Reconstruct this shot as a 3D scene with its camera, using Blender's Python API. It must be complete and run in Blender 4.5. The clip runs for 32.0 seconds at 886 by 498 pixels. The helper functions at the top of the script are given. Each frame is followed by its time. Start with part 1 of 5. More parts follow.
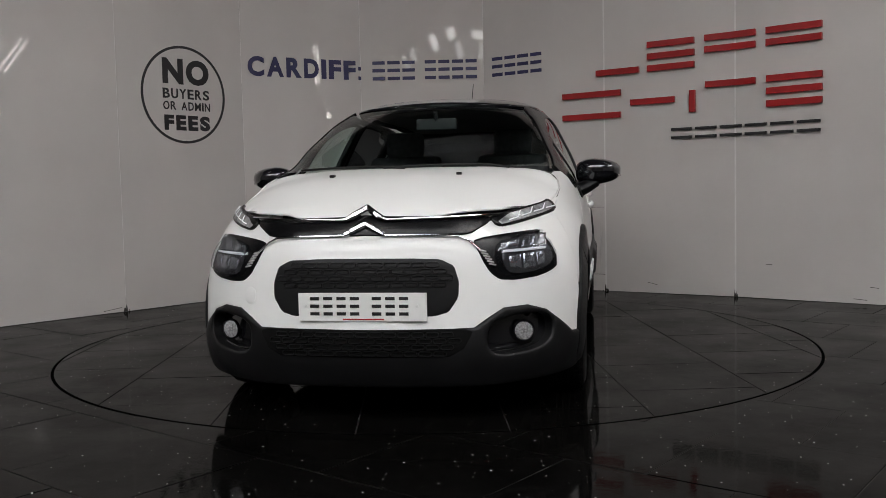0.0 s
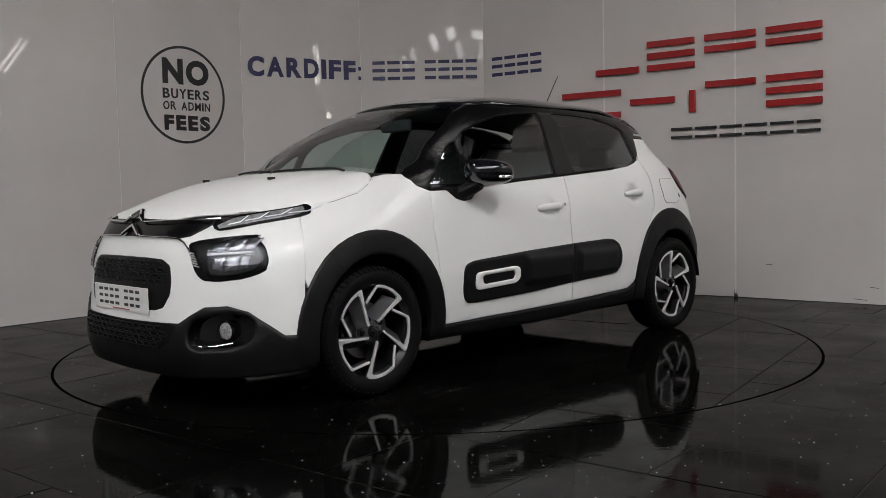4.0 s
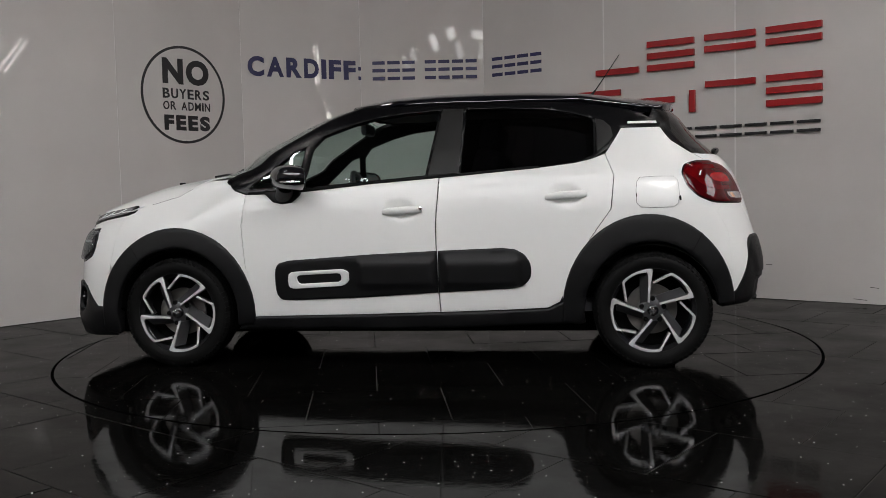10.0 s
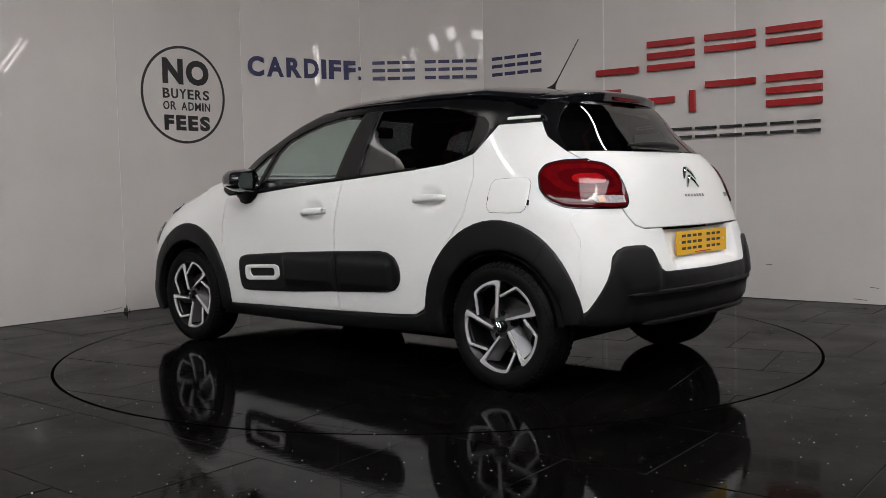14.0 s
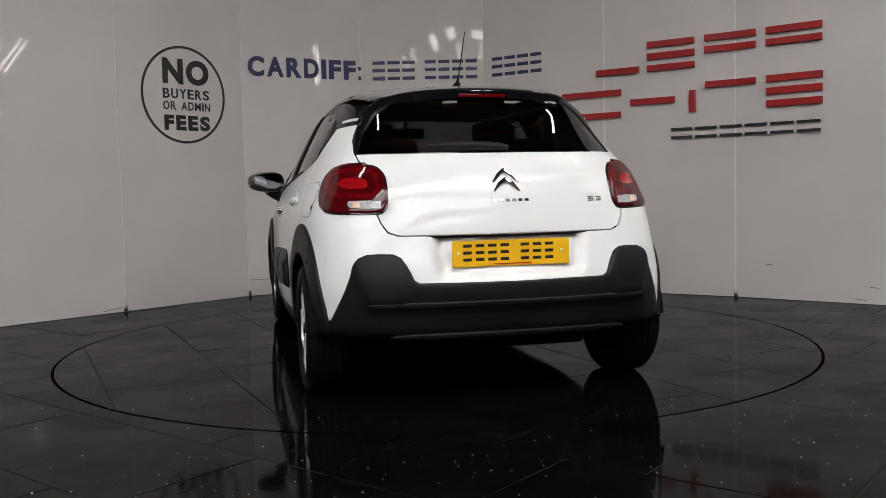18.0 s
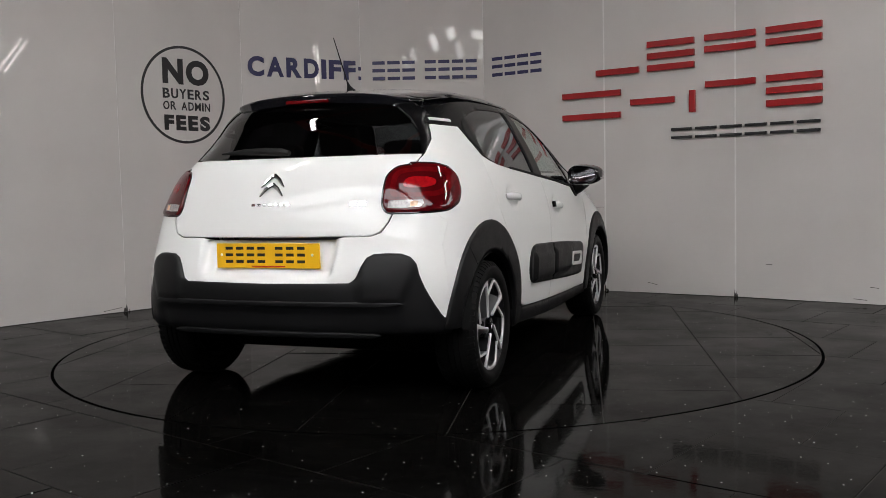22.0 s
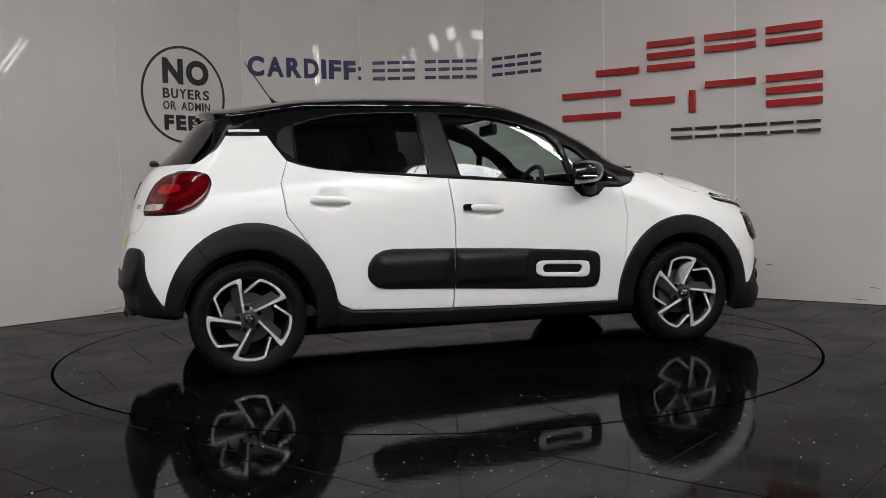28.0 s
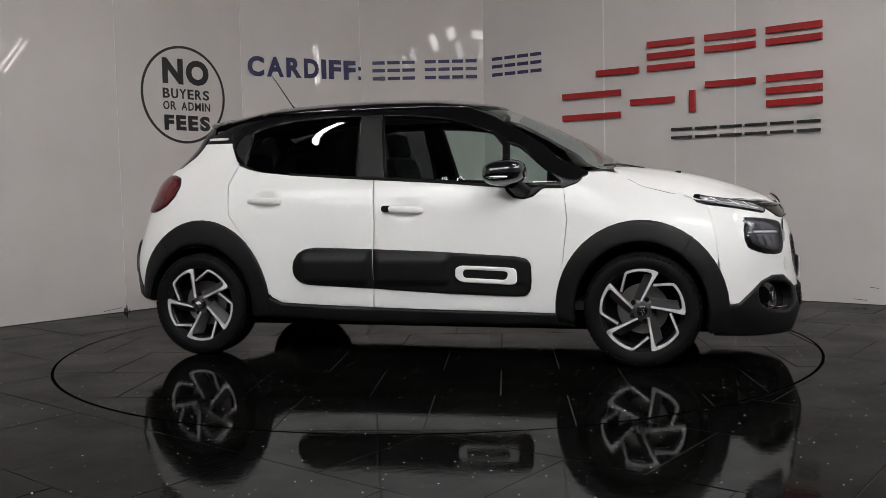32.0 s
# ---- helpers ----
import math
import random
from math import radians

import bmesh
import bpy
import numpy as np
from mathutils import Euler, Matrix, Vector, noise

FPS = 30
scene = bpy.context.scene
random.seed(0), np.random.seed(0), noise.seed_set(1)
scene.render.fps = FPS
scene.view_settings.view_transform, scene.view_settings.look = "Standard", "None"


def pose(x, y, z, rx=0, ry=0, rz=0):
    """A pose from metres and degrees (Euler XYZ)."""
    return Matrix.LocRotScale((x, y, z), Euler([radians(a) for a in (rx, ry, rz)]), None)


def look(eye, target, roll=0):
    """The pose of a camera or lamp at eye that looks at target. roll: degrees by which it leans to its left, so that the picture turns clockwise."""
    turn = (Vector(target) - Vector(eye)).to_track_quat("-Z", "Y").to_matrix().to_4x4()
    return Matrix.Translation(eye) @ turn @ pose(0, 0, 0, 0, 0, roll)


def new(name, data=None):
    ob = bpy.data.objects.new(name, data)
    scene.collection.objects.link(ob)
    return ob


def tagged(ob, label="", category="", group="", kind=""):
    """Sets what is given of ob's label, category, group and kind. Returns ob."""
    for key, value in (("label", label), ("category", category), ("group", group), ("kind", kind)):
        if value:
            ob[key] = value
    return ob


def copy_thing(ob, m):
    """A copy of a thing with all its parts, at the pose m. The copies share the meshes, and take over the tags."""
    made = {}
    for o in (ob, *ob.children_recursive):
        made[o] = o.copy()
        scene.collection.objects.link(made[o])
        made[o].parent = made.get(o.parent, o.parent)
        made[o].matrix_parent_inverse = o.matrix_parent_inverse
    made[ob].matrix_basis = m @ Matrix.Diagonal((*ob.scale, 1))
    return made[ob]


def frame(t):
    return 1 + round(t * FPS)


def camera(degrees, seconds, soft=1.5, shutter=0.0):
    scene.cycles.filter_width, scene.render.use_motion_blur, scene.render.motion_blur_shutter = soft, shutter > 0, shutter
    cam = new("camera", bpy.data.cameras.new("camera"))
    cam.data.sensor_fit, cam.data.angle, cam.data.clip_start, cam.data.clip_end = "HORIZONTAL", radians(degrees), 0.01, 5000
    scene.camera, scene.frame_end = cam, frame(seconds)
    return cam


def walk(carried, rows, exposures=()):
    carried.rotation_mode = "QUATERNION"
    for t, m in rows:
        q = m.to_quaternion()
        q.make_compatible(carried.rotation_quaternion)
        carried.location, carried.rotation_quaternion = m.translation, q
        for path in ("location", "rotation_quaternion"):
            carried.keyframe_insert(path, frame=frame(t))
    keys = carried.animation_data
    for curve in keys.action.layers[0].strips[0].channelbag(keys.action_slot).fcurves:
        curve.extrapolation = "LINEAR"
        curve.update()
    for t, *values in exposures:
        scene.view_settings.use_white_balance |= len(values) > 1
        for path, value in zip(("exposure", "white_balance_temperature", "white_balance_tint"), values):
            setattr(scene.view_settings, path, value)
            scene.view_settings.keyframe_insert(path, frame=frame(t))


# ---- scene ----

# ---- camera ----
cam = camera(52.14, 32.0, soft=0.85)
STAND = look((0.0, -5.6655, 0.9261), (0.0368, -0.6756, 0.6119), -1.27)
walk(cam, [(0, STAND), (32, STAND)], [(0, -0.60), (4, -0.58), (7, -0.56), (9, -0.54), (11, -0.52), (12.5, -0.36), (13.5, -0.33), (20, -0.32), (32, -0.30)])

# ---- daylight outside the hall, exposure ----
world = bpy.data.worlds.new("world")
scene.world = world
world.use_nodes = True
wn = world.node_tree.nodes
sky = wn.new("ShaderNodeTexSky")
sky.sky_type, sky.sun_disc, sky.sun_elevation, sky.sun_rotation = "NISHITA", False, radians(40), radians(150)
world.node_tree.links.new(sky.outputs["Color"], wn["Background"].inputs["Color"])
wn["Background"].inputs["Strength"].default_value = 0.1

SKYLIGHT_GLOW = 10.6
BATTEN_GLOW = 58.0


# ---- materials ----
def mat(name, col, rough=0.5, metal=0.0, var=0.06, scale=6.0, bump=0.0, bscale=80.0, coat=0.0, rvar=0.0, spec=0.5, glow=0.0):
    m = bpy.data.materials.new(name)
    m.use_nodes = True
    nt = m.node_tree
    b = nt.nodes["Principled BSDF"]
    b.inputs["Roughness"].default_value = rough
    b.inputs["Metallic"].default_value = metal
    b.inputs["Coat Weight"].default_value = coat
    b.inputs["Coat Roughness"].default_value = 0.03
    b.inputs["Specular IOR Level"].default_value = spec
    b.inputs["Base Color"].default_value = (*col, 1)
    if glow:
        b.inputs["Emission Color"].default_value = (*col, 1)
        b.inputs["Emission Strength"].default_value = glow
    co = nt.nodes.new("ShaderNodeTexCoord")
    if var:
        n = nt.nodes.new("ShaderNodeTexNoise")
        n.inputs["Scale"].default_value, n.inputs["Detail"].default_value = scale, 6
        nt.links.new(co.outputs["Object"], n.inputs["Vector"])
        r = nt.nodes.new("ShaderNodeValToRGB")
        r.color_ramp.elements[0].color = (*[c * (1 - var) for c in col], 1)
        r.color_ramp.elements[1].color = (*[min(1, c * (1 + var)) for c in col], 1)
        r.color_ramp.elements[0].position, r.color_ramp.elements[1].position = 0.3, 0.7
        nt.links.new(n.outputs["Fac"], r.inputs["Fac"])
        nt.links.new(r.outputs["Color"], b.inputs["Base Color"])
        if rvar:
            mr = nt.nodes.new("ShaderNodeMapRange")
            mr.inputs["From Min"].default_value, mr.inputs["From Max"].default_value = 0.3, 0.7
            mr.inputs["To Min"].default_value, mr.inputs["To Max"].default_value = max(0, rough - rvar), rough + rvar
            nt.links.new(n.outputs["Fac"], mr.inputs["Value"])
            nt.links.new(mr.outputs["Result"], b.inputs["Roughness"])
    if bump:
        n2 = nt.nodes.new("ShaderNodeTexNoise")
        n2.inputs["Scale"].default_value, n2.inputs["Detail"].default_value = bscale, 4
        nt.links.new(co.outputs["Object"], n2.inputs["Vector"])
        bp = nt.nodes.new("ShaderNodeBump")
        bp.inputs["Strength"].default_value, bp.inputs["Distance"].default_value = bump, 0.002
        nt.links.new(n2.outputs["Fac"], bp.inputs["Height"])
        nt.links.new(bp.outputs["Normal"], b.inputs["Normal"])
    return m


def glass_mat(name, tint, gloss=(1, 1, 1)):
    m = bpy.data.materials.new(name)
    m.use_nodes = True
    nt = m.node_tree
    nt.nodes.remove(nt.nodes["Principled BSDF"])
    tr, gl = nt.nodes.new("ShaderNodeBsdfTransparent"), nt.nodes.new("ShaderNodeBsdfGlossy")
    lw, mx = nt.nodes.new("ShaderNodeLayerWeight"), nt.nodes.new("ShaderNodeMixShader")
    tr.inputs["Color"].default_value = (*tint, 1)
    gl.inputs["Color"].default_value = (*gloss, 1)
    gl.inputs["Roughness"].default_value = 0.01
    lw.inputs["Blend"].default_value = 0.5
    pw, ma = nt.nodes.new("ShaderNodeMath"), nt.nodes.new("ShaderNodeMath")
    pw.operation, pw.inputs[1].default_value = "POWER", 5.0
    ma.operation, ma.inputs[1].default_value, ma.inputs[2].default_value = "MULTIPLY_ADD", 0.91, 0.08
    nt.links.new(lw.outputs["Facing"], pw.inputs[0])
    nt.links.new(pw.outputs[0], ma.inputs[0])
    nt.links.new(ma.outputs[0], mx.inputs["Fac"])
    nt.links.new(tr.outputs["BSDF"], mx.inputs[1])
    nt.links.new(gl.outputs["BSDF"], mx.inputs[2])
    nt.links.new(mx.outputs["Shader"], nt.nodes["Material Output"].inputs["Surface"])
    return m


def floor_mat():
    """Polished black stone with mica flecks, dust and scuffs."""
    m = mat("black_sparkle_stone", (0.012, 0.0115, 0.011), 0.12, 0, 0.0)
    nt = m.node_tree
    b = nt.nodes["Principled BSDF"]
    co = nt.nodes.new("ShaderNodeTexCoord")
    oi = nt.nodes.new("ShaderNodeObjectInfo")
    dust = nt.nodes.new("ShaderNodeTexNoise")
    dust.inputs["Scale"].default_value, dust.inputs["Detail"].default_value, dust.inputs["Roughness"].default_value = 1.7, 8, 0.65
    nt.links.new(co.outputs["Object"], dust.inputs["Vector"])
    ramp = nt.nodes.new("ShaderNodeValToRGB")
    ramp.color_ramp.elements[0].position, ramp.color_ramp.elements[1].position = 0.35, 0.75
    ramp.color_ramp.elements[0].color, ramp.color_ramp.elements[1].color = (0.0012, 0.0011, 0.001, 1), (0.0042, 0.004, 0.0037, 1)
    nt.links.new(dust.outputs["Fac"], ramp.inputs["Fac"])
    vo = nt.nodes.new("ShaderNodeTexVoronoi")
    vo.voronoi_dimensions = "2D"
    vo.inputs["Scale"].default_value = 17
    nt.links.new(co.outputs["Object"], vo.inputs["Vector"])
    size = nt.nodes.new("ShaderNodeMath")
    size.operation = "LESS_THAN"
    nt.links.new(vo.outputs["Distance"], size.inputs[0])
    sep = nt.nodes.new("ShaderNodeSeparateColor")
    nt.links.new(vo.outputs["Color"], sep.inputs["Color"])
    grain = nt.nodes.new("ShaderNodeMath")
    grain.operation, grain.inputs[1].default_value = "MULTIPLY", 0.056
    nt.links.new(sep.outputs["Green"], grain.inputs[0])
    nt.links.new(grain.outputs[0], size.inputs[1])
    few = nt.nodes.new("ShaderNodeMath")
    few.operation = "GREATER_THAN"
    few.inputs[1].default_value = 0.74
    nt.links.new(sep.outputs["Red"], few.inputs[0])
    both = nt.nodes.new("ShaderNodeMath")
    both.operation = "MULTIPLY"
    nt.links.new(size.outputs[0], both.inputs[0])
    nt.links.new(few.outputs[0], both.inputs[1])
    mix = nt.nodes.new("ShaderNodeMix")
    mix.data_type = "RGBA"
    nt.links.new(both.outputs[0], mix.inputs["Factor"])
    nt.links.new(ramp.outputs["Color"], mix.inputs["A"])
    # Near-white fleck colour stands in for the glint of the mica.
    mix.inputs["B"].default_value = (0.9, 0.88, 0.85, 1)
    nt.links.new(mix.outputs["Result"], b.inputs["Base Color"])
    fine = nt.nodes.new("ShaderNodeTexNoise")
    fine.inputs["Scale"].default_value, fine.inputs["Detail"].default_value = 5, 8
    nt.links.new(co.outputs["Object"], fine.inputs["Vector"])
    mr = nt.nodes.new("ShaderNodeMapRange")
    mr.inputs["From Min"].default_value, mr.inputs["From Max"].default_value = 0.3, 0.75
    mr.inputs["To Min"].default_value, mr.inputs["To Max"].default_value = 0.010, 0.075
    nt.links.new(fine.outputs["Fac"], mr.inputs["Value"])
    add = nt.nodes.new("ShaderNodeMath")
    add.operation = "MULTIPLY_ADD"
    add.inputs[1].default_value = 0.03
    nt.links.new(oi.outputs["Random"], add.inputs[0])
    nt.links.new(mr.outputs["Result"], add.inputs[2])
    nt.links.new(add.outputs[0], b.inputs["Roughness"])
    b.inputs["Specular IOR Level"].default_value = 0.28
    # slight waviness of the polish
    wave, bp = nt.nodes.new("ShaderNodeTexNoise"), nt.nodes.new("ShaderNodeBump")
    wave.inputs["Scale"].default_value, wave.inputs["Detail"].default_value = 28, 5
    bp.inputs["Strength"].default_value, bp.inputs["Distance"].default_value = 0.10, 0.002
    nt.links.new(co.outputs["Object"], wave.inputs["Vector"])
    nt.links.new(wave.outputs["Fac"], bp.inputs["Height"])
    nt.links.new(bp.outputs["Normal"], b.inputs["Normal"])
    # a dull film of dust over the polish, thinner where feet and tyres have rubbed
    film, mx = nt.nodes.new("ShaderNodeBsdfDiffuse"), nt.nodes.new("ShaderNodeMixShader")
    nt.links.new(mix.outputs["Result"], film.inputs["Color"])
    mr2 = nt.nodes.new("ShaderNodeMapRange")
    mr2.inputs["From Min"].default_value, mr2.inputs["From Max"].default_value = 0.3, 0.7
    mr2.inputs["To Min"].default_value, mr2.inputs["To Max"].default_value = 0.42, 0.70
    nt.links.new(dust.outputs["Fac"], mr2.inputs["Value"])
    nt.links.new(mr2.outputs["Result"], mx.inputs["Fac"])
    nt.links.new(b.outputs["BSDF"], mx.inputs[1])
    nt.links.new(film.outputs["BSDF"], mx.inputs[2])
    nt.links.new(mx.outputs["Shader"], nt.nodes["Material Output"].inputs["Surface"])
    return m


STONE = floor_mat()
GROUT = mat("dark_grout", (0.020, 0.018, 0.016), 0.8, var=0.3, scale=20)
PANEL = mat("white_gloss_panel", (0.59, 0.559, 0.539), 0.006, var=0.05, scale=1.3, rvar=0.003, bump=0.04, bscale=2.2)
PANEL_EDGE = mat("panel_edge_strip", (0.72, 0.70, 0.68), 0.25, var=0.1)
DIRT = mat("grime", (0.03, 0.025, 0.02), 0.8, var=0.4, scale=40)
SIGN_BLACK = mat("black_vinyl", (0.012, 0.012, 0.013), 0.35, var=0.1)
SIGN_NAVY = mat("navy_vinyl", (0.022, 0.022, 0.085), 0.35, var=0.1)
SIGN_RED = mat("red_acrylic", (0.33, 0.008, 0.010), 0.3, var=0.08)
HALL_WALL = mat("painted_hall_wall", (0.17, 0.16, 0.15), 0.7, var=0.15, scale=1, bump=0.2)
CEILING = mat("hall_roof_sheet", (0.06, 0.06, 0.065), 0.7, var=0.1)
BEAM_RED = mat("red_painted_steel", (0.28, 0.03, 0.015), 0.5, var=0.15)
LAMP_GLOW = mat("lamp_diffuser", (1.0, 0.965, 0.93), 0.4, var=0, glow=BATTEN_GLOW)
SKY_GLOW = mat("skylight_sheet", (0.98, 0.985, 1.0), 0.4, var=0, glow=SKYLIGHT_GLOW)
TUBE_GLOW = mat("tube_light", (1.0, 0.96, 0.92), 0.4, var=0, glow=16.0)
WINDOW_GLOW = mat("bright_window_pane", (1.0, 0.98, 0.97), 0.3, var=0, glow=11.0)
WINDOW_DIM = mat("dim_window_pane", (1.0, 0.98, 0.97), 0.3, var=0, glow=5.0)
LAMP_CASE = mat("lamp_case", (0.7, 0.7, 0.7), 0.4)

WHITE = mat("white_car_paint", (0.75, 0.75, 0.735), 0.6, var=0.01, scale=2, coat=0.6, spec=0.0)
BLACK_PAINT = mat("gloss_black_paint", (0.006, 0.006, 0.008), 0.12, var=0.1, coat=1.0)
SURROUND = mat("window_surround_black", (0.004, 0.004, 0.0045), 0.22, var=0.15, spec=0.18)
PLASTIC = mat("black_grained_plastic", (0.005, 0.005, 0.0055), 0.46, var=0.2, scale=12, bump=0.25, bscale=600, rvar=0.05, spec=0.24)
PIANO = mat("piano_black", (0.005, 0.005, 0.006), 0.06, var=0.1)
FRAME_BLACK = mat("satin_black_frame", (0.014, 0.0138, 0.0135), 0.42, var=0.15, spec=0.16)
CHROME = mat("chrome", (0.75, 0.75, 0.76), 0.08, 1.0, var=0.05)
STRIP = mat("white_light_guide", (0.75, 0.76, 0.78), 0.25, var=0.05)
MIRROR = mat("tinted_mirror", (0.22, 0.225, 0.24), 0.03, 1.0, var=0.02)
CHROME_TRIM = mat("satin_chrome", (0.88, 0.88, 0.88), 0.26, 1.0, var=0.04)
FOG = mat("patterned_clear_lens", (0.62, 0.62, 0.63), 0.12, 0.6, var=0.6, scale=110, coat=1.0)
LAMP_BED = mat("lamp_bed", (0.34, 0.34, 0.35), 0.2, 0.5, var=0.4, scale=45)
SPOKE_FLANK = mat("grey_spoke_flank", (0.09, 0.09, 0.094), 0.3, 0.55, var=0.1)
SILVER = mat("machined_alloy", (0.88, 0.88, 0.88), 0.22, 0.5, var=0.05, scale=30)
DARK_ALLOY = mat("dark_alloy", (0.022, 0.022, 0.024), 0.3, 0.6, var=0.15)
RUBBER = mat("tyre_rubber", (0.0042, 0.0042, 0.0042), 0.6, var=0.25, scale=14, bump=0.3, bscale=150, rvar=0.08, spec=0.1)
LINER = mat("dark_liner", (0.0035, 0.0035, 0.0035), 0.85, var=0.2, spec=0.1)
GAP_SHADE = mat("gap_shade_black", (0.0012, 0.0012, 0.0012), 0.95, var=0.1, spec=0.0)
TRIM = mat("interior_trim", (0.035, 0.035, 0.038), 0.7, var=0.2, bump=0.2)
FABRIC = mat("grey_seat_fabric", (0.09, 0.09, 0.095), 0.85, var=0.25, scale=30, bump=0.4, bscale=300)
HEADLINER = mat("headliner", (0.25, 0.24, 0.23), 0.9, var=0.1)
GLASS = glass_mat("green_tinted_glass", (0.74, 0.84, 0.81))
PRIVACY = glass_mat("dark_privacy_glass", (0.09, 0.09, 0.098))
CLEAR = glass_mat("clear_lens", (0.92, 0.93, 0.95), (0.3, 0.3, 0.3))
RED_CORE = mat("red_reflector", (0.30, 0.004, 0.007), 0.08, var=0.2, scale=60)
RED_LENS = mat("red_lens", (0.105, 0.002, 0.0035), 0.05, var=0.2, scale=25, spec=0.3)
RED_DARK = mat("dark_red_lens", (0.065, 0.0015, 0.0028), 0.05, var=0.2, spec=0.3)
WHITE_LENS = mat("clear_reverse_lens", (0.36, 0.34, 0.34), 0.12, var=0.3, scale=90, coat=0.3, spec=0.3)
REFLECTOR = mat("lamp_reflector", (0.24, 0.245, 0.26), 0.14, 0.75, var=0.7, scale=45)
CHAMBER = mat("lamp_chamber_metal", (0.06, 0.06, 0.065), 0.2, 0.6, var=0.4, scale=40)
AMBER = mat("amber_marker", (0.7, 0.45, 0.3), 0.2, var=0.1)
PLATE_WHITE = mat("white_plate", (0.74, 0.74, 0.72), 0.3, var=0.03)
PLATE_YELLOW = mat("yellow_plate", (0.82, 0.45, 0.012), 0.3, var=0.03)
PLATE_INK = mat("plate_ink", (0.012, 0.012, 0.012), 0.4)
DISC_STEEL = mat("brake_steel", (0.25, 0.24, 0.23), 0.4, 1.0, var=0.2)


# ---- mesh helpers ----
def mesh_from(name, verts, faces, material, smooth=True, sharp=None):
    me = bpy.data.meshes.new(name)
    me.from_pydata([tuple(v) for v in verts], [], [tuple(f) for f in faces])
    me.materials.append(material)
    if smooth:
        me.polygons.foreach_set("use_smooth", [True] * len(me.polygons))
        if sharp:
            me.set_sharp_from_angle(angle=radians(sharp))
    me.update()
    return me


def put(name, me, parent=None, label="", m=None):
    ob = new(name, me)
    if parent is not None:
        ob.parent = parent
    if m is not None:
        ob.matrix_basis = m
    if label:
        tagged(ob, label)
    return ob


def part(name, bm, material, parent=None, label="", smooth=True, sharp=35, m=None):
    me = bpy.data.meshes.new(name)
    bm.to_mesh(me)
    bm.free()
    me.materials.append(material)
    if smooth:
        me.polygons.foreach_set("use_smooth", [True] * len(me.polygons))
        me.set_sharp_from_angle(angle=radians(sharp))
    return put(name, me, parent, label, m)


def box_bm(x0, x1, y0, y1, z0, z1, bevel=0.0, seg=2):
    bm = bmesh.new()
    bmesh.ops.create_cube(bm, size=1.0)
    for v in bm.verts:
        v.co = ((x0 + x1) / 2 + v.co.x * (x1 - x0), (y0 + y1) / 2 + v.co.y * (y1 - y0), (z0 + z1) / 2 + v.co.z * (z1 - z0))
    if bevel:
        bmesh.ops.bevel(bm, geom=bm.edges[:], offset=bevel, segments=seg, affect="EDGES", profile=0.6)
    return bm


def prism_bm(pts, h, bevel=0.0, m=None):
    """A polygon in the plane x, y, raised from z 0 to h."""
    bm = bmesh.new()
    f = bm.faces.new([bm.verts.new((p[0], p[1], 0)) for p in pts])
    bmesh.ops.recalc_face_normals(bm, faces=[f])
    if f.normal.z < 0:
        f.normal_flip()
    r = bmesh.ops.extrude_face_region(bm, geom=[f])
    top = [v for v in r["geom"] if isinstance(v, bmesh.types.BMVert)]
    for v in top:
        v.co.z = h
    bmesh.ops.recalc_face_normals(bm, faces=bm.faces[:])
    if bevel:
        ed = [e for e in bm.edges if all(abs(v.co.z - h) < 1e-6 for v in e.verts)]
        bmesh.ops.bevel(bm, geom=ed, offset=bevel, segments=2, affect="EDGES", profile=0.6)
    if m is not None:
        bm.transform(m)
    return bm


def lathe_bm(profile, n=48, axis="Z", start=0.0, arc=360.0):
    """Profile of (radius, height) pairs turned round the axis."""
    bm = bmesh.new()
    full = arc >= 360
    rings = []
    for i in range(n if full else n + 1):
        a = radians(start + arc * i / n)
        c, s = math.cos(a), math.sin(a)
        ring = []
        for r, h in profile:
            co = {"Z": (r * c, r * s, h), "Y": (r * c, h, r * s), "X": (h, r * c, r * s)}[axis]
            ring.append(bm.verts.new(co))
        rings.append(ring)
    for i in range(len(rings) if full else len(rings) - 1):
        a, b = rings[i], rings[(i + 1) % len(rings)]
        for k in range(len(profile) - 1):
            bm.faces.new((a[k], a[k + 1], b[k + 1], b[k]))
    bmesh.ops.remove_doubles(bm, verts=bm.verts[:], dist=1e-5)
    bmesh.ops.recalc_face_normals(bm, faces=bm.faces[:])
    return bm


def tube_bm(path, r, n=10, flat=1.0):
    """A round bar along a path of points."""
    bm = bmesh.new()
    path = [Vector(p) for p in path]
    rings = []
    for i, p in enumerate(path):
        t = (path[min(i + 1, len(path) - 1)] - path[max(i - 1, 0)]).normalized()
        side = t.cross(Vector((0, 0, 1)))
        side = side.normalized() if side.length > 1e-4 else Vector((1, 0, 0))
        up = side.cross(t)
        rr = r[i] if isinstance(r, (list, tuple)) else r
        rings.append([bm.verts.new(p + side * math.cos(2 * math.pi * k / n) * rr + up * math.sin(2 * math.pi * k / n) * rr * flat) for k in range(n)])
    for a, b in zip(rings, rings[1:]):
        for k in range(n):
            bm.faces.new((a[k], a[(k + 1) % n], b[(k + 1) % n], b[k]))
    bm.faces.new(rings[0])
    bm.faces.new(rings[-1])
    bmesh.ops.recalc_face_normals(bm, faces=bm.faces[:])
    return bm


def thing(name, label, category, group="", kind=""):
    return tagged(new(name), label, category, group, kind)


# ---- the hall ----
def shell(name, x0, x1, y0, y1, z0, z1, material, label):
    return tagged(part(name, box_bm(x0, x1, y0, y1, z0, z1), material, smooth=False), label, kind="structure")


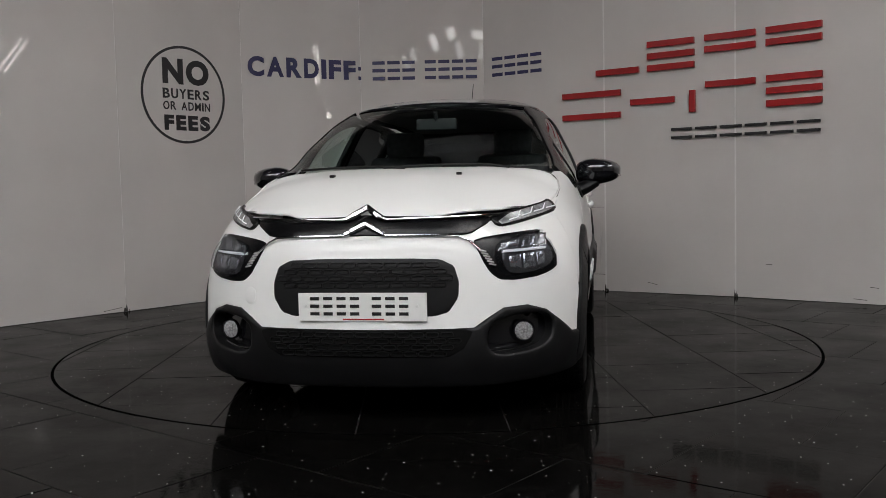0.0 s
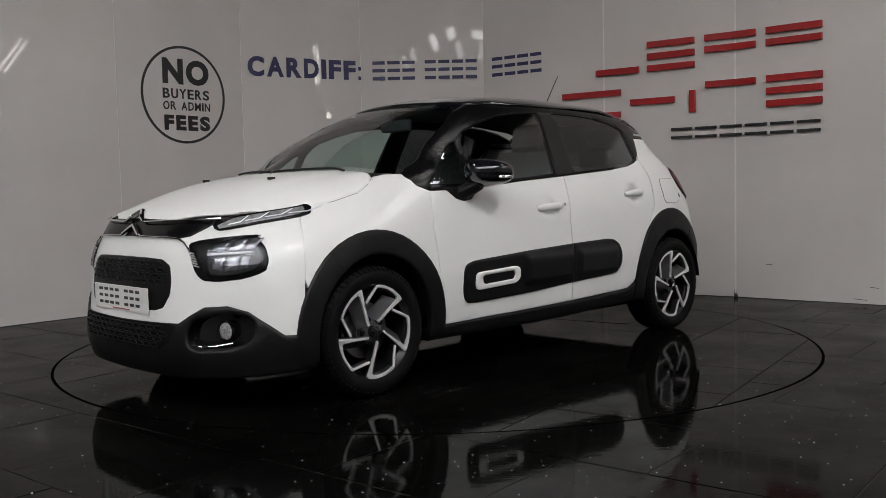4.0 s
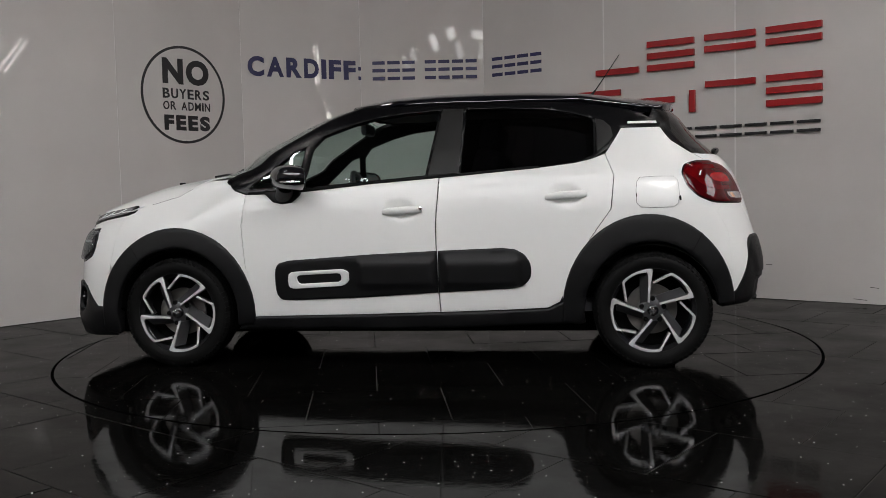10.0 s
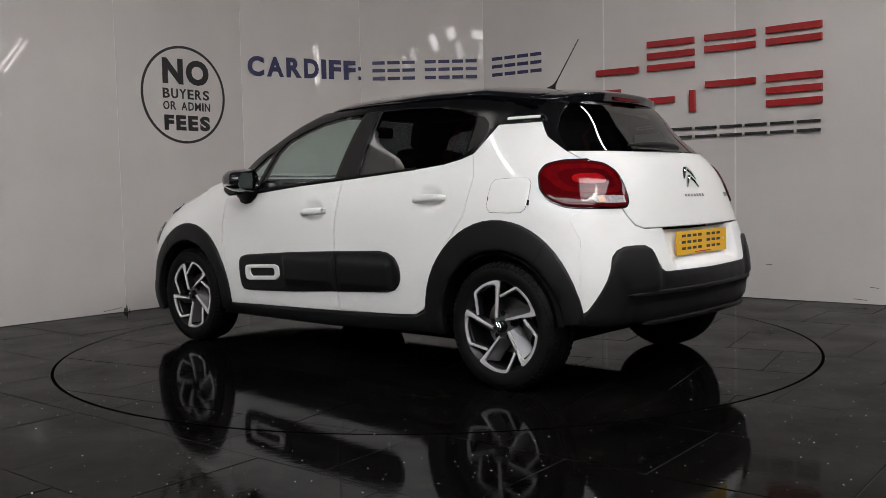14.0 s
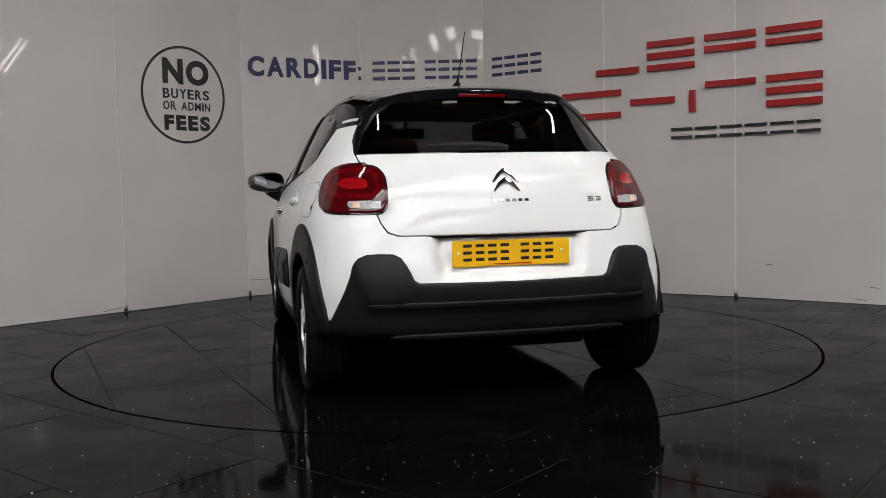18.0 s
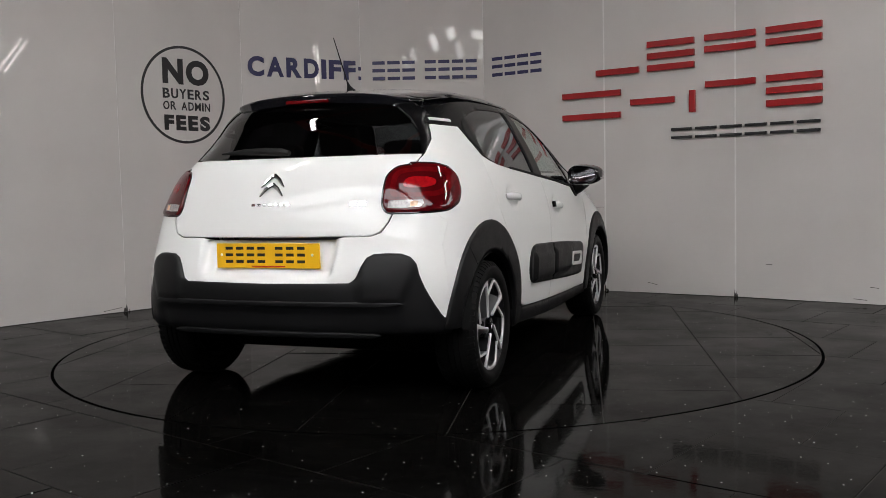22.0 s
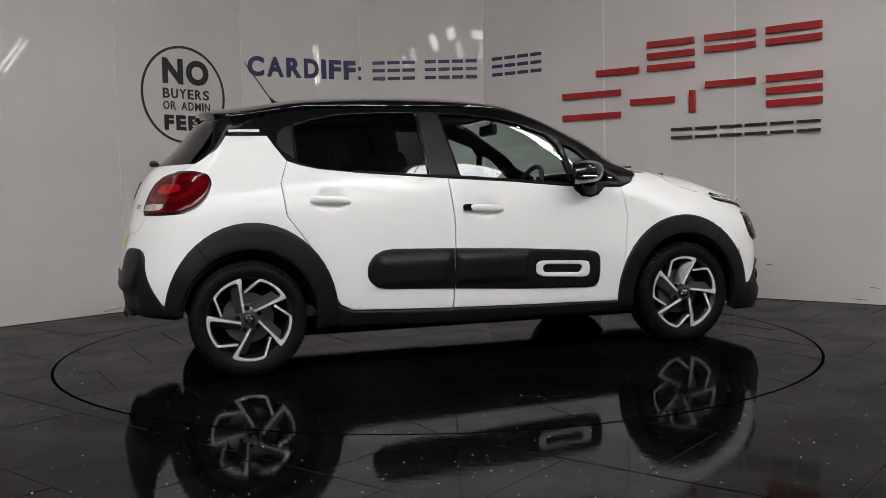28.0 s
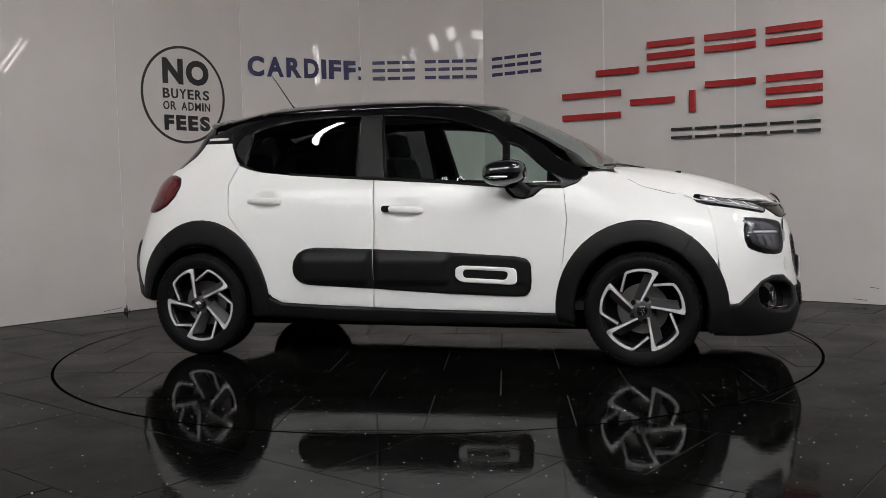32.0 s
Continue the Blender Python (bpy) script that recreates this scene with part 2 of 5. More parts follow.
shell("wall_west", -11.2, -11, -20, 6, -0.02, 7, HALL_WALL, "plain painted wall of the hall")
shell("wall_east", 11, 11.2, -20, 6, -0.02, 7, HALL_WALL, "plain painted wall of the hall")
shell("wall_south", -11.2, 11.2, -20.2, -20, -0.02, 7, HALL_WALL, "plain painted end wall of the hall")
shell("wall_north", -11.2, 11.2, 6, 6.2, -0.02, 7, HALL_WALL, "plain painted wall behind the display panels")
shell("ceiling", -11.2, 11.2, -20.2, 6.2, 7, 7.2, CEILING, "grey sheeted roof of the hall")


def skylight(x, y, w, l, turn=0.0, nx=3, ny=2):
    ob = thing("skylight", "translucent white roof light in glowing panes, as daylight or added fill", "skylight", "skylights")
    ob.matrix_basis = pose(x, y, 6.96, 0, 0, turn)
    part("frame", box_bm(-w / 2 - 0.05, w / 2 + 0.05, -l / 2 - 0.05, l / 2 + 0.05, 0, 0.04, 0.01), LAMP_CASE, ob)
    for i in range(nx):
        for j in range(ny):
            x0, y0 = -w / 2 + w * i / nx + 0.02, -l / 2 + l * j / ny + 0.02
            part("pane", box_bm(x0, x0 + w / nx - 0.04, y0, y0 + l / ny - 0.04, -0.012, -0.002), SKY_GLOW, ob, smooth=False)
    return ob


def batten(x, y, z, turn, length=1.5):
    ob = thing("ceiling_light", "slim white strip light under the roof, switched on, some added unseen as fill", "ceiling light", "strip lights")
    ob.matrix_basis = pose(x, y, z, 0, 0, turn)
    part("case", box_bm(-length / 2, length / 2, -0.07, 0.07, 0, 0.06, 0.012), LAMP_CASE, ob)
    part("diffuser", box_bm(-length / 2 + 0.02, length / 2 - 0.02, -0.055, 0.055, -0.03, -0.002, 0.012), LAMP_GLOW, ob)
    for s in (-1, 1):
        part("hanger", tube_bm([(s * length * 0.35, 0, 0.06), (s * length * 0.35, 0, 7.0 - z)], 0.004, 6), LAMP_CASE, ob)
    return ob


for gy in (-7.7, -10.3, -12.9):
    skylight(-2.4, gy, 15.6, 1.8, 0, 8, 1)
skylight(3.75, -5.9, 3.7, 1.25, 8, 2, 1)
# Unseen light added at the far right to brighten right-facing sides of the car.
skylight(9.6, -3.0, 2.0, 5.2, 0, 1, 4)
# Last pair known from window reflections; the rest are unseen fill, added for brightness.
for gx, gy, gz, turn in ((-2.6, -5.4, 5.2, 0), (2.6, -5.4, 5.2, 0), (5.5, -1.5, 5.3, 90), (3.6, -0.6, 5.4, -42), (-3.2, -1.6, 5.4, 48), (3.0, -5.95, 6.2, 36), (3.18, -6.05, 6.2, 36)):
    batten(gx, gy, gz, turn, 1.8)
for gy in (-17, -11.8, -6.4, -0.8):
    tagged(part("roof_beam", box_bm(-11, 11, gy - 0.08, gy + 0.08, 6.45, 6.75, 0.01), BEAM_RED), "red painted steel beam across the hall roof", "roof beam", "roof beams")



def hall_window(place, w, h, glow):
    ob = thing("hall_window", "small high bright window in the hall wall", "window", "high windows")
    ob.matrix_basis = place
    part("frame", box_bm(-w / 2 - 0.03, w / 2 + 0.03, -0.02, 0.02, -h / 2 - 0.03, h / 2 + 0.03, 0.01), LAMP_CASE, ob)
    part("pane", box_bm(-w / 2, w / 2, 0.022, 0.03, -h / 2, h / 2), glow, ob, smooth=False)


for gx, gz, w, h, lean, glow in ((-1.07, 6.17, 0.24, 0.60, -18, WINDOW_GLOW), (-0.46, 6.45, 0.30, 0.42, -16, WINDOW_GLOW), (-0.20, 5.88, 0.24, 0.58, -12, WINDOW_DIM), (-1.82, 5.74, 0.22, 0.50, -22, WINDOW_DIM),
                                 (-2.10, 5.50, 0.20, 0.54, -24, WINDOW_DIM), (0.47, 6.38, 0.44, 0.28, 6, WINDOW_GLOW), (0.58, 5.80, 0.22, 0.50, 4, WINDOW_DIM), (-3.45, 6.56, 0.07, 0.30, 40, WINDOW_DIM)):
    hall_window(pose(gx, -19.97, gz, 0, lean, 0), w, h, glow)
for gy, gz, w, h, lean, glow in ((-1.36, 4.55, 0.46, 0.15, -6, WINDOW_GLOW), (-1.34, 4.20, 0.38, 0.30, 8, WINDOW_DIM)):
    hall_window(pose(-10.97, gy, gz, 0, lean, -90), w, h, glow)


def tube_light(y, z, lean, length):
    ob = thing("tube_light", "bare white tube light on the hall wall, switched on", "wall light", "tube lights")
    ob.matrix_basis = pose(10.98, y, z, lean, 0, 0)
    part("holder", box_bm(-0.03, 0.0, -0.03, 0.03, -length / 2 - 0.03, length / 2 + 0.03, 0.005), CEILING, ob)
    part("tube", tube_bm([(-0.06, 0, -length / 2), (-0.06, 0, length / 2)], 0.022, 10), TUBE_GLOW, ob)


for gy, gz, lean, length in ((-7.54, 4.42, 2, 1.05), (-7.42, 4.42, 2, 1.0), (-3.42, 4.16, -36, 0.85), (-3.30, 4.12, -36, 0.85)):
    tube_light(gy, gz, lean, length)
for gy, gz, r in ((-3.69, 2.86, 0.06), (-9.54, 3.18, 0.06), (-7.06, 3.02, 0.09)):
    flood = thing("flood_light", "small round bright flood light on the hall wall", "wall light", "flood lights")
    flood.matrix_basis = pose(10.98, gy, gz)
    part("case", lathe_bm([(0.0, -0.10), (r, -0.10), (r + 0.03, -0.02), (r + 0.03, 0.0)], 32, "X"), LAMP_CASE, flood)
    part("lens", lathe_bm([(0.0, -0.112), (r - 0.005, -0.110), (r, -0.102)], 32, "X"), TUBE_GLOW, flood)

# ---- floor: black tiles laid aslant in running bond, and the turntable let into it ----
RING = 2.2438
TILE = 0.60
SLANT = radians(-39)


def clip_half(poly, n, d):
    out = []
    for i, p in enumerate(poly):
        q = poly[(i + 1) % len(poly)]
        a, b = p[0] * n[0] + p[1] * n[1] - d, q[0] * n[0] + q[1] * n[1] - d
        if a <= 0:
            out.append(p)
        if (a < 0 < b) or (b < 0 < a):
            k = a / (a - b)
            out.append((p[0] + (q[0] - p[0]) * k, p[1] + (q[1] - p[1]) * k))
    return out


def tile_rects(slant, reach, along=0.17, across=0.05):
    c, s = math.cos(slant), math.sin(slant)
    g = 0.0027
    for j in range(-int(reach / TILE) - 1, int(reach / TILE) + 2):
        for i in range(-int(reach / TILE) - 1, int(reach / TILE) + 2):
            x0, y0 = (i + 0.5 * (j % 2)) * TILE + along, j * TILE + across
            r = [(x0 + g, y0 + g), (x0 + TILE - g, y0 + g), (x0 + TILE - g, y0 + TILE - g), (x0 + g, y0 + TILE - g)]
            yield [(x * c - y * s, x * s + y * c) for x, y in r]


UNEVEN = random.Random(7)


def slab(polys, sunk=True):
    """Flat pieces of one tile with their top about z 0, a hair out of level, and a skirt down into the joint."""
    vs, fs = [], []
    lx, ly = UNEVEN.gauss(0, 0.0011), UNEVEN.gauss(0, 0.0011)
    cx, cy = polys[0][0] if polys and polys[0] else (0, 0)
    for p in polys:
        if len(p) < 3:
            continue
        k, n = len(vs), len(p)
        vs += [(x, y, lx * (x - cx) + ly * (y - cy) - 0.0004) for x, y in p]
        fs.append(tuple(range(k, k + n)))
        if sunk:
            vs += [(x, y, -0.012) for x, y in p]
            fs += [(k + i, k + n + i, k + n + (i + 1) % n, k + (i + 1) % n) for i in range(n)]
    return vs, fs


floor = tagged(part("floor", box_bm(-11.2, 11.2, -20.2, 6.2, -0.06, -0.004), GROUT, smooth=False),
               "polished black sparkle stone tiles laid aslant, dusty and scuffed", kind="structure")
turntable = thing("turntable", "round black tiled turntable let flush into the floor", "turntable")
part("deck", lathe_bm([(0.0, -0.05), (RING - 0.008, -0.05), (RING - 0.008, -0.0042), (0.0, -0.0042)], 128), GROUT, turntable, smooth=False)
# Black strip laid in the joint; its colour stands in for the gap's shade.
part("rim_gap_shade", lathe_bm([(RING - 0.0135, -0.003), (RING + 0.0035, -0.003)], 160), GAP_SHADE, turntable, "black strip for the shade in the gap round the turntable", smooth=False)
circle = [(math.cos(2 * math.pi * k / 128), math.sin(2 * math.pi * k / 128)) for k in range(128)]
for rect in tile_rects(radians(12), RING + 0.6, 0.1, 0.22):
    poly = rect
    for n in circle:
        poly = clip_half(poly, n, RING - 0.013)
        if len(poly) < 3:
            break
    if len(poly) >= 3:
        vs, fs = slab([poly])
        put("tile", mesh_from("tile", vs, fs, STONE, False), turntable)
far_v, far_f = [], []
for rect in tile_rects(SLANT, 26):
    cx, cy = sum(p[0] for p in rect) / 4, sum(p[1] for p in rect) / 4
    if not (-11 < cx < 11 and -20 < cy < 6):
        continue
    rs = [math.hypot(*p) for p in rect]
    if max(rs) < RING - 0.05:
        continue
    pieces = [rect]
    if min(rs) < RING + 0.45 and math.hypot(cx, cy) < RING + 0.6:
        pieces, rest = [], rect
        a0 = math.atan2(cy, cx)
        for k in range(-24, 24):
            lo, hi = a0 + k * math.pi / 96, a0 + (k + 1) * math.pi / 96
            w = clip_half(clip_half(rest, (math.sin(lo), -math.cos(lo)), 0), (-math.sin(hi), math.cos(hi)), 0)
            mid = (lo + hi) / 2
            w = clip_half(w, (-math.cos(mid), -math.sin(mid)), -(RING + 0.004)) if len(w) > 2 else w
            if len(w) > 2:
                pieces.append(w)
    near = math.hypot(cx, cy + 1.0) < 4.2
    if near:
        vs, fs = slab(pieces, len(pieces) == 1)
        if fs:
            put("tile", mesh_from("tile", vs, fs, STONE, False), floor)
    else:
        vs, fs = slab(pieces)
        k = len(far_v)
        far_v += vs
        far_f += [tuple(i + k for i in f) for f in fs]
tagged(put("far_tiles", mesh_from("far_tiles", far_v, far_f, STONE, False), floor), kind="stuff")

# ---- the bent display wall of white gloss panels ----
BEND = [(-4.9, -1.05), (-4.15, -0.10), (-3.38, 0.86), (-2.565, 1.775), (-1.745, 2.715), (-0.70, 3.27), (0.50, 3.24), (1.53, 2.48), (2.485, 1.82), (3.42, 1.03), (4.2, 0.10), (4.9, -0.9)]
ARC = [0.0]
for p, q in zip(BEND, BEND[1:]):
    ARC.append(ARC[-1] + math.hypot(q[0] - p[0], q[1] - p[1]))
S1 = ARC[3]


def on_wall(s, off=0.0):
    """The plan point s metres along the wall from the joint beside the round sign, off metres before it, and the way along it."""
    s = s + S1
    i = 0
    while i < len(ARC) - 2 and s > ARC[i + 1]:
        i += 1
    p, q = Vector(BEND[i]), Vector(BEND[i + 1])
    d = (q - p).normalized()
    n = Vector((d.y, -d.x))
    return p + d * (s - ARC[i]) + n * off, d, n


wall = thing("display_wall", "bent display wall of tall white gloss panels, scuffed and grimy at the foot", "wall", kind="structure")
WALL_TOP = 4.1
for i, (p, q) in enumerate(zip(BEND, BEND[1:])):
    p, q = Vector(p), Vector(q)
    d = (q - p).normalized()
    n = Vector((d.y, -d.x))
    L = (q - p).length
    m = Matrix(((d.x, n.x, 0, p.x), (d.y, n.y, 0, p.y), (0, 0, 1, 0), (0, 0, 0, 1)))
    foot = 0.150 if 4 <= i <= 6 else 0.0
    low = 0.757 if i == 6 else foot
    part("panel", box_bm(0.003, L - 0.003, -0.03, 0.0, low + 0.002, WALL_TOP, 0.0015, 1), PANEL, wall, smooth=False, m=m)
    if low > foot:
        part("hatch", box_bm(0.003, L - 0.046, -0.033, -0.003, foot + 0.002, low - 0.002, 0.0015, 1), PANEL, wall, "white hatch low in a wall panel", smooth=False, m=m)
        part("hatch_jamb", box_bm(L - 0.042, L - 0.003, -0.03, 0.0, foot + 0.002, low - 0.002, 0.0015, 1), PANEL, wall, smooth=False, m=m)
    if foot:
        part("plinth", box_bm(0.003, L - 0.003, -0.032, -0.003, 0.001, foot - 0.003, 0.0015, 1), PANEL, wall, smooth=False, m=m)
    part("joint_strip", box_bm(-0.007, 0.007, -0.035, 0.0012 if i > 6 else -0.0022, 0.0, WALL_TOP), PANEL_EDGE, wall, smooth=False, m=m)
    # grime at the foot of the joint
    bm = bmesh.new()
    rnd = random.Random(i)
    for k in range(10):
        w = rnd.uniform(0.003, 0.010)
        x = rnd.gauss(0, 0.012)
        h = rnd.uniform(0.01, 0.07) * math.exp(-abs(x) * 25)
        vs = [bm.verts.new(c) for c in ((x - w, 0.0016 + k * 1e-5, 0.001), (x + w, 0.0016 + k * 1e-5, 0.001), (x + w * 0.4, 0.0016 + k * 1e-5, h), (x - w * 0.4, 0.0016 + k * 1e-5, h))]
        bm.faces.new(vs)
    part("grime", bm, DIRT, wall, "dark grime at the foot of a joint", smooth=False, m=m)
# short scratches on the panels
for s, z, l, a in ((5.35, 0.085, 0.09, -12), (6.35, 0.28, 0.05, 3), (7.05, 0.035, 0.10, -4), (7.15, 0.13, 0.06, -6), (-0.12, 0.03, 0.16, 6)):
    p, d, n = on_wall(s, 0.0012)
    m = Matrix(((d.x, n.x, 0, p.x), (d.y, n.y, 0, p.y), (0, 0, 1, z), (0, 0, 0, 1)))
    part("scratch", box_bm(-l / 2, l / 2, 0, 0.0008, -0.002, 0.002), DIRT, wall, smooth=False, m=m @ pose(0, 0, 0, 0, -a, 0))


# ---- lettering on the wall ----
def glyphs(text, size, bold, depth):
    """The outlines of a text in the built-in font as a mesh: x along, y up, z out."""
    cu = bpy.data.curves.new("lettering", "FONT")
    cu.body, cu.size, cu.offset, cu.extrude, cu.resolution_u = text, size, bold, depth, 4
    ob = bpy.data.objects.new("lettering", cu)
    scene.collection.objects.link(ob)
    dg = bpy.context.evaluated_depsgraph_get()
    me = bpy.data.meshes.new_from_object(ob.evaluated_get(dg))
    bpy.data.objects.remove(ob)
    return me


def letter_on_wall(parent, ch, s0, s1, z0, z1, material, bold=0.0):
    """One character that fills the field s0..s1, z0..z1 on the wall."""
    me = glyphs(ch, 1.0, bold, 0.5)
    co = np.empty(len(me.vertices) * 3)
    me.vertices.foreach_get("co", co)
    co = co.reshape(-1, 3)
    lo, hi = co.min(0), co.max(0)
    co = (co - lo) / np.maximum(hi - lo, 1e-6)
    out = []
    for x, y, z in co:
        p, d, n = on_wall(s0 + x * (s1 - s0), 0.001 + 0.003 * z)
        out.append((p.x, p.y, z0 + y * (z1 - z0)))
    me.vertices.foreach_set("co", np.array(out).ravel())
    me.materials.clear()
    me.materials.append(material)
    me.update()
    return put("letter", me, parent)


def bar_on_wall(parent, name, s0, s1, z0, z1, material, depth=0.004, shear=0.0):
    """A plain raised bar that follows the wall."""
    n = max(2, int((s1 - s0) / 0.04) + 1)
    cuts = sorted(set([s0 + (s1 - s0) * k / (n - 1) for k in range(n)] + [a - S1 for a in ARC if s0 < a - S1 < s1]))
    vs, fs = [], []
    for s in cuts:
        sh = shear * (s - s0)
        for off, z in ((0.0005, z0), (depth, z0), (depth, z1), (0.0005, z1)):
            p = on_wall(s, off)[0]
            vs.append((p.x, p.y, z + sh))
    for k in range(len(cuts) - 1):
        a, b = 4 * k, 4 * k + 4
        fs += [(a + j, a + (j + 1) % 4, b + (j + 1) % 4, b + j) for j in range(4)]
    fs += [(0, 3, 2, 1), tuple(range(len(vs) - 4, len(vs)))]
    return put(name, mesh_from(name, vs, fs, material, False), parent)


DS = 2.057  # the joint from which the wall fields below are counted
sign = thing("round_sign", "round black outlined notice in black lettering on a white panel", "wall sign")
rc, rz, rr = 2.690 - DS, 1.812, 0.418
vs, fs = [], []
for k in range(72):
    a = 2 * math.pi * k / 72
    for r, off in ((rr, 0.0005), (rr, 0.003), (rr - 0.022, 0.003), (rr - 0.022, 0.0005)):
        p = on_wall(rc + r * math.cos(a), off)[0]
        vs.append((p.x, p.y, rz + r * math.sin(a)))
for k in range(72):
    a, b = 4 * k, 4 * ((k + 1) % 72)
    fs += [(a + j, b + j, b + (j + 1) % 4, a + (j + 1) % 4) for j in range(3)]
put("ring", mesh_from("ring", vs, fs, SIGN_BLACK, False), sign)


def line_on_wall(parent, text, s0, s1, z0, z1, material, bold, widths=None, space=0.16):
    ws = widths or [1.0] * len(text)
    unit = (s1 - s0) / (sum(ws) + space * (len(text) - 1))
    s = s0
    for ch, w in zip(text, ws):
        if ch != " ":
            letter_on_wall(parent, ch, s, s + w * unit, z0, z1, material, bold)
        s += (w + space) * unit


line_on_wall(sign, "NO", 2.482 - DS, 2.945 - DS, 1.900, 2.118, SIGN_BLACK, 0.05, (1, 1.15), 0.14)
line_on_wall(sign, "BUYERS", 2.478 - DS, 2.942 - DS, 1.777, 1.862, SIGN_BLACK, 0.026, (1, 1, 1, 0.9, 1, 0.95), 0.2)
line_on_wall(sign, "OR ADMIN", 2.478 - DS, 2.947 - DS, 1.680, 1.752, SIGN_BLACK, 0.016, (1.1, 1, 0.5, 1.05, 1, 1.1, 0.3, 1), 0.22)
line_on_wall(sign, "FEES", 2.484 - DS, 2.942 - DS, 1.506, 1.636, SIGN_BLACK, 0.055, (0.9, 0.95, 0.95, 1), 0.2)

town = thing("wall_lettering", "large navy blue town name lettering on the white panels", "lettering")
line_on_wall(town, "CARDIFF", 3.362 - DS, 4.435 - DS, 2.030, 2.214, SIGN_NAVY, 0.042, (1.05, 1.1, 1, 1, 0.34, 0.85, 0.85), 0.17)
for z in (2.032, 2.125):
    bar_on_wall(town, "dot", 4.462 - DS, 4.492 - DS, z, z + 0.036, SIGN_NAVY)
digits = thing("contact_bars", "row of navy blue bars after the town name", "lettering")
for s0, s1, n in ((4.592, 5.030, 3), (5.103, 5.634, 4), (5.775, 6.345, 4)):
    w = (s1 - s0) / n
    for k in range(n):
        for z0, z1 in ((2.026, 2.058), (2.104, 2.136), (2.178, 2.210)):
            bar_on_wall(digits, "bar", s0 + k * w + 0.012 - DS, s0 + (k + 1) * w - 0.012 - DS, z0, z1, SIGN_NAVY)

brand = thing("logo_sign", "raised sign of plain red bars over smaller black bars", "wall sign")
T = 0.052
for s0, s1, rows in ((6.900, 7.302, (1.925,)), (7.380, 7.792, (1.925, 2.026, 2.126)), (7.880, 8.303, (2.035, 2.130)), (8.388, 8.820, (2.035, 2.130))):
    for z in rows:
        bar_on_wall(brand, "red_bar", s0 - DS, s1 - DS, z, z + T, SIGN_RED, 0.03)
for s0, s1, rows in ((6.560, 7.130, (1.548, 1.742)), (7.222, 7.622, (1.645,)), (7.888, 8.303, (1.745,)), (8.392, 8.824, (1.550, 1.650, 1.748))):
    for z in rows:
        bar_on_wall(brand, "red_bar", s0 - DS, s1 - DS, z, z + T, SIGN_RED, 0.03)
for s in (7.750,):
    bar_on_wall(brand, "red_bar", s - DS, s + 0.05 - DS, 1.552, 1.735, SIGN_RED, 0.03)
for k in range(6):
    s0 = 7.588 + k * 0.2085
    for z in (1.335, 1.405):
        bar_on_wall(brand, "black_bar", s0 - DS, s0 + 0.18 - DS, z, z + 0.022, SIGN_BLACK, 0.02)


from mathutils import geometry

# ---- the car: its skin is a stack of plan outlines, front centre to rear centre, height by height ----
RINGS = []


def ring(z, front, side, rear):
    """One plan outline at height z: nose to front corner, along the side, rear corner to rear centre."""
    RINGS.append((z, front + side + rear))


ring(0.14, [(2.03, 0), (2.02, .3), (1.955, .53), (1.80, .72), (1.62, .805)],
     [(1.0, .80), (.3, .80), (-.4, .80), (-1.0, .80), (-1.40, .79)], [(-1.60, .70), (-1.72, .52), (-1.77, .3), (-1.78, 0)])
ring(0.25, [(2.07, 0), (2.058, .3), (1.98, .55), (1.815, .75), (1.62, .84)],
     [(1.0, .835), (.3, .835), (-.4, .835), (-1.0, .835), (-1.42, .83)], [(-1.66, .745), (-1.80, .54), (-1.85, .3), (-1.86, 0)])
ring(0.4, [(2.07, 0), (2.055, .3), (1.97, .55), (1.80, .76), (1.62, .85)],
     [(1.0, .852), (.3, .855), (-.4, .855), (-1.0, .852), (-1.42, .84)], [(-1.68, .765), (-1.84, .56), (-1.89, .3), (-1.905, 0)])
ring(0.55, [(2.055, 0), (2.04, .3), (1.955, .55), (1.80, .755), (1.60, .845)],
     [(1.0, .86), (.3, .865), (-.4, .865), (-1, .858), (-1.42, .84)], [(-1.68, .765), (-1.84, .56), (-1.895, .3), (-1.91, 0)])
ring(0.68, [(2.03, 0), (2.015, .3), (1.92, .55), (1.78, .73), (1.58, .82)],
     [(1.0, .85), (.3, .861), (-.4, .861), (-1, .85), (-1.42, .825)], [(-1.66, .75), (-1.81, .55), (-1.86, .3), (-1.875, 0)])
ring(0.8, [(1.98, 0), (1.96, .3), (1.85, .54), (1.69, .70), (1.50, .785)],
     [(1.0, .834), (.3, .851), (-.4, .853), (-1, .84), (-1.42, .81)], [(-1.63, .735), (-1.772, .54), (-1.828, .3), (-1.843, 0)])
ring(0.86, [(1.925, 0), (1.90, .3), (1.78, .53), (1.58, .697), (1.42, .760)],
     [(1.0, .818), (.3, .841), (-.4, .843), (-1, .83), (-1.41, .80)], [(-1.61, .725), (-1.750, .534), (-1.811, .3), (-1.826, 0)])
ring(0.93, [(1.74, 0), (1.72, .3), (1.58, .53), (1.42, .688), (1.30, .738)],
     [(.95, .795), (.3, .820), (-.4, .824), (-1, .81), (-1.40, .775)], [(-1.58, .705), (-1.724, .526), (-1.787, .3), (-1.803, 0)])
ring(1.0, [(1.432, 0), (1.412, .3), (1.312, .53), (1.172, .685), (1.092, .727)],
     [(.85, .775), (.3, .795), (-.4, .80), (-1, .785), (-1.38, .745)], [(-1.55, .68), (-1.688, .516), (-1.756, .3), (-1.772, 0)])
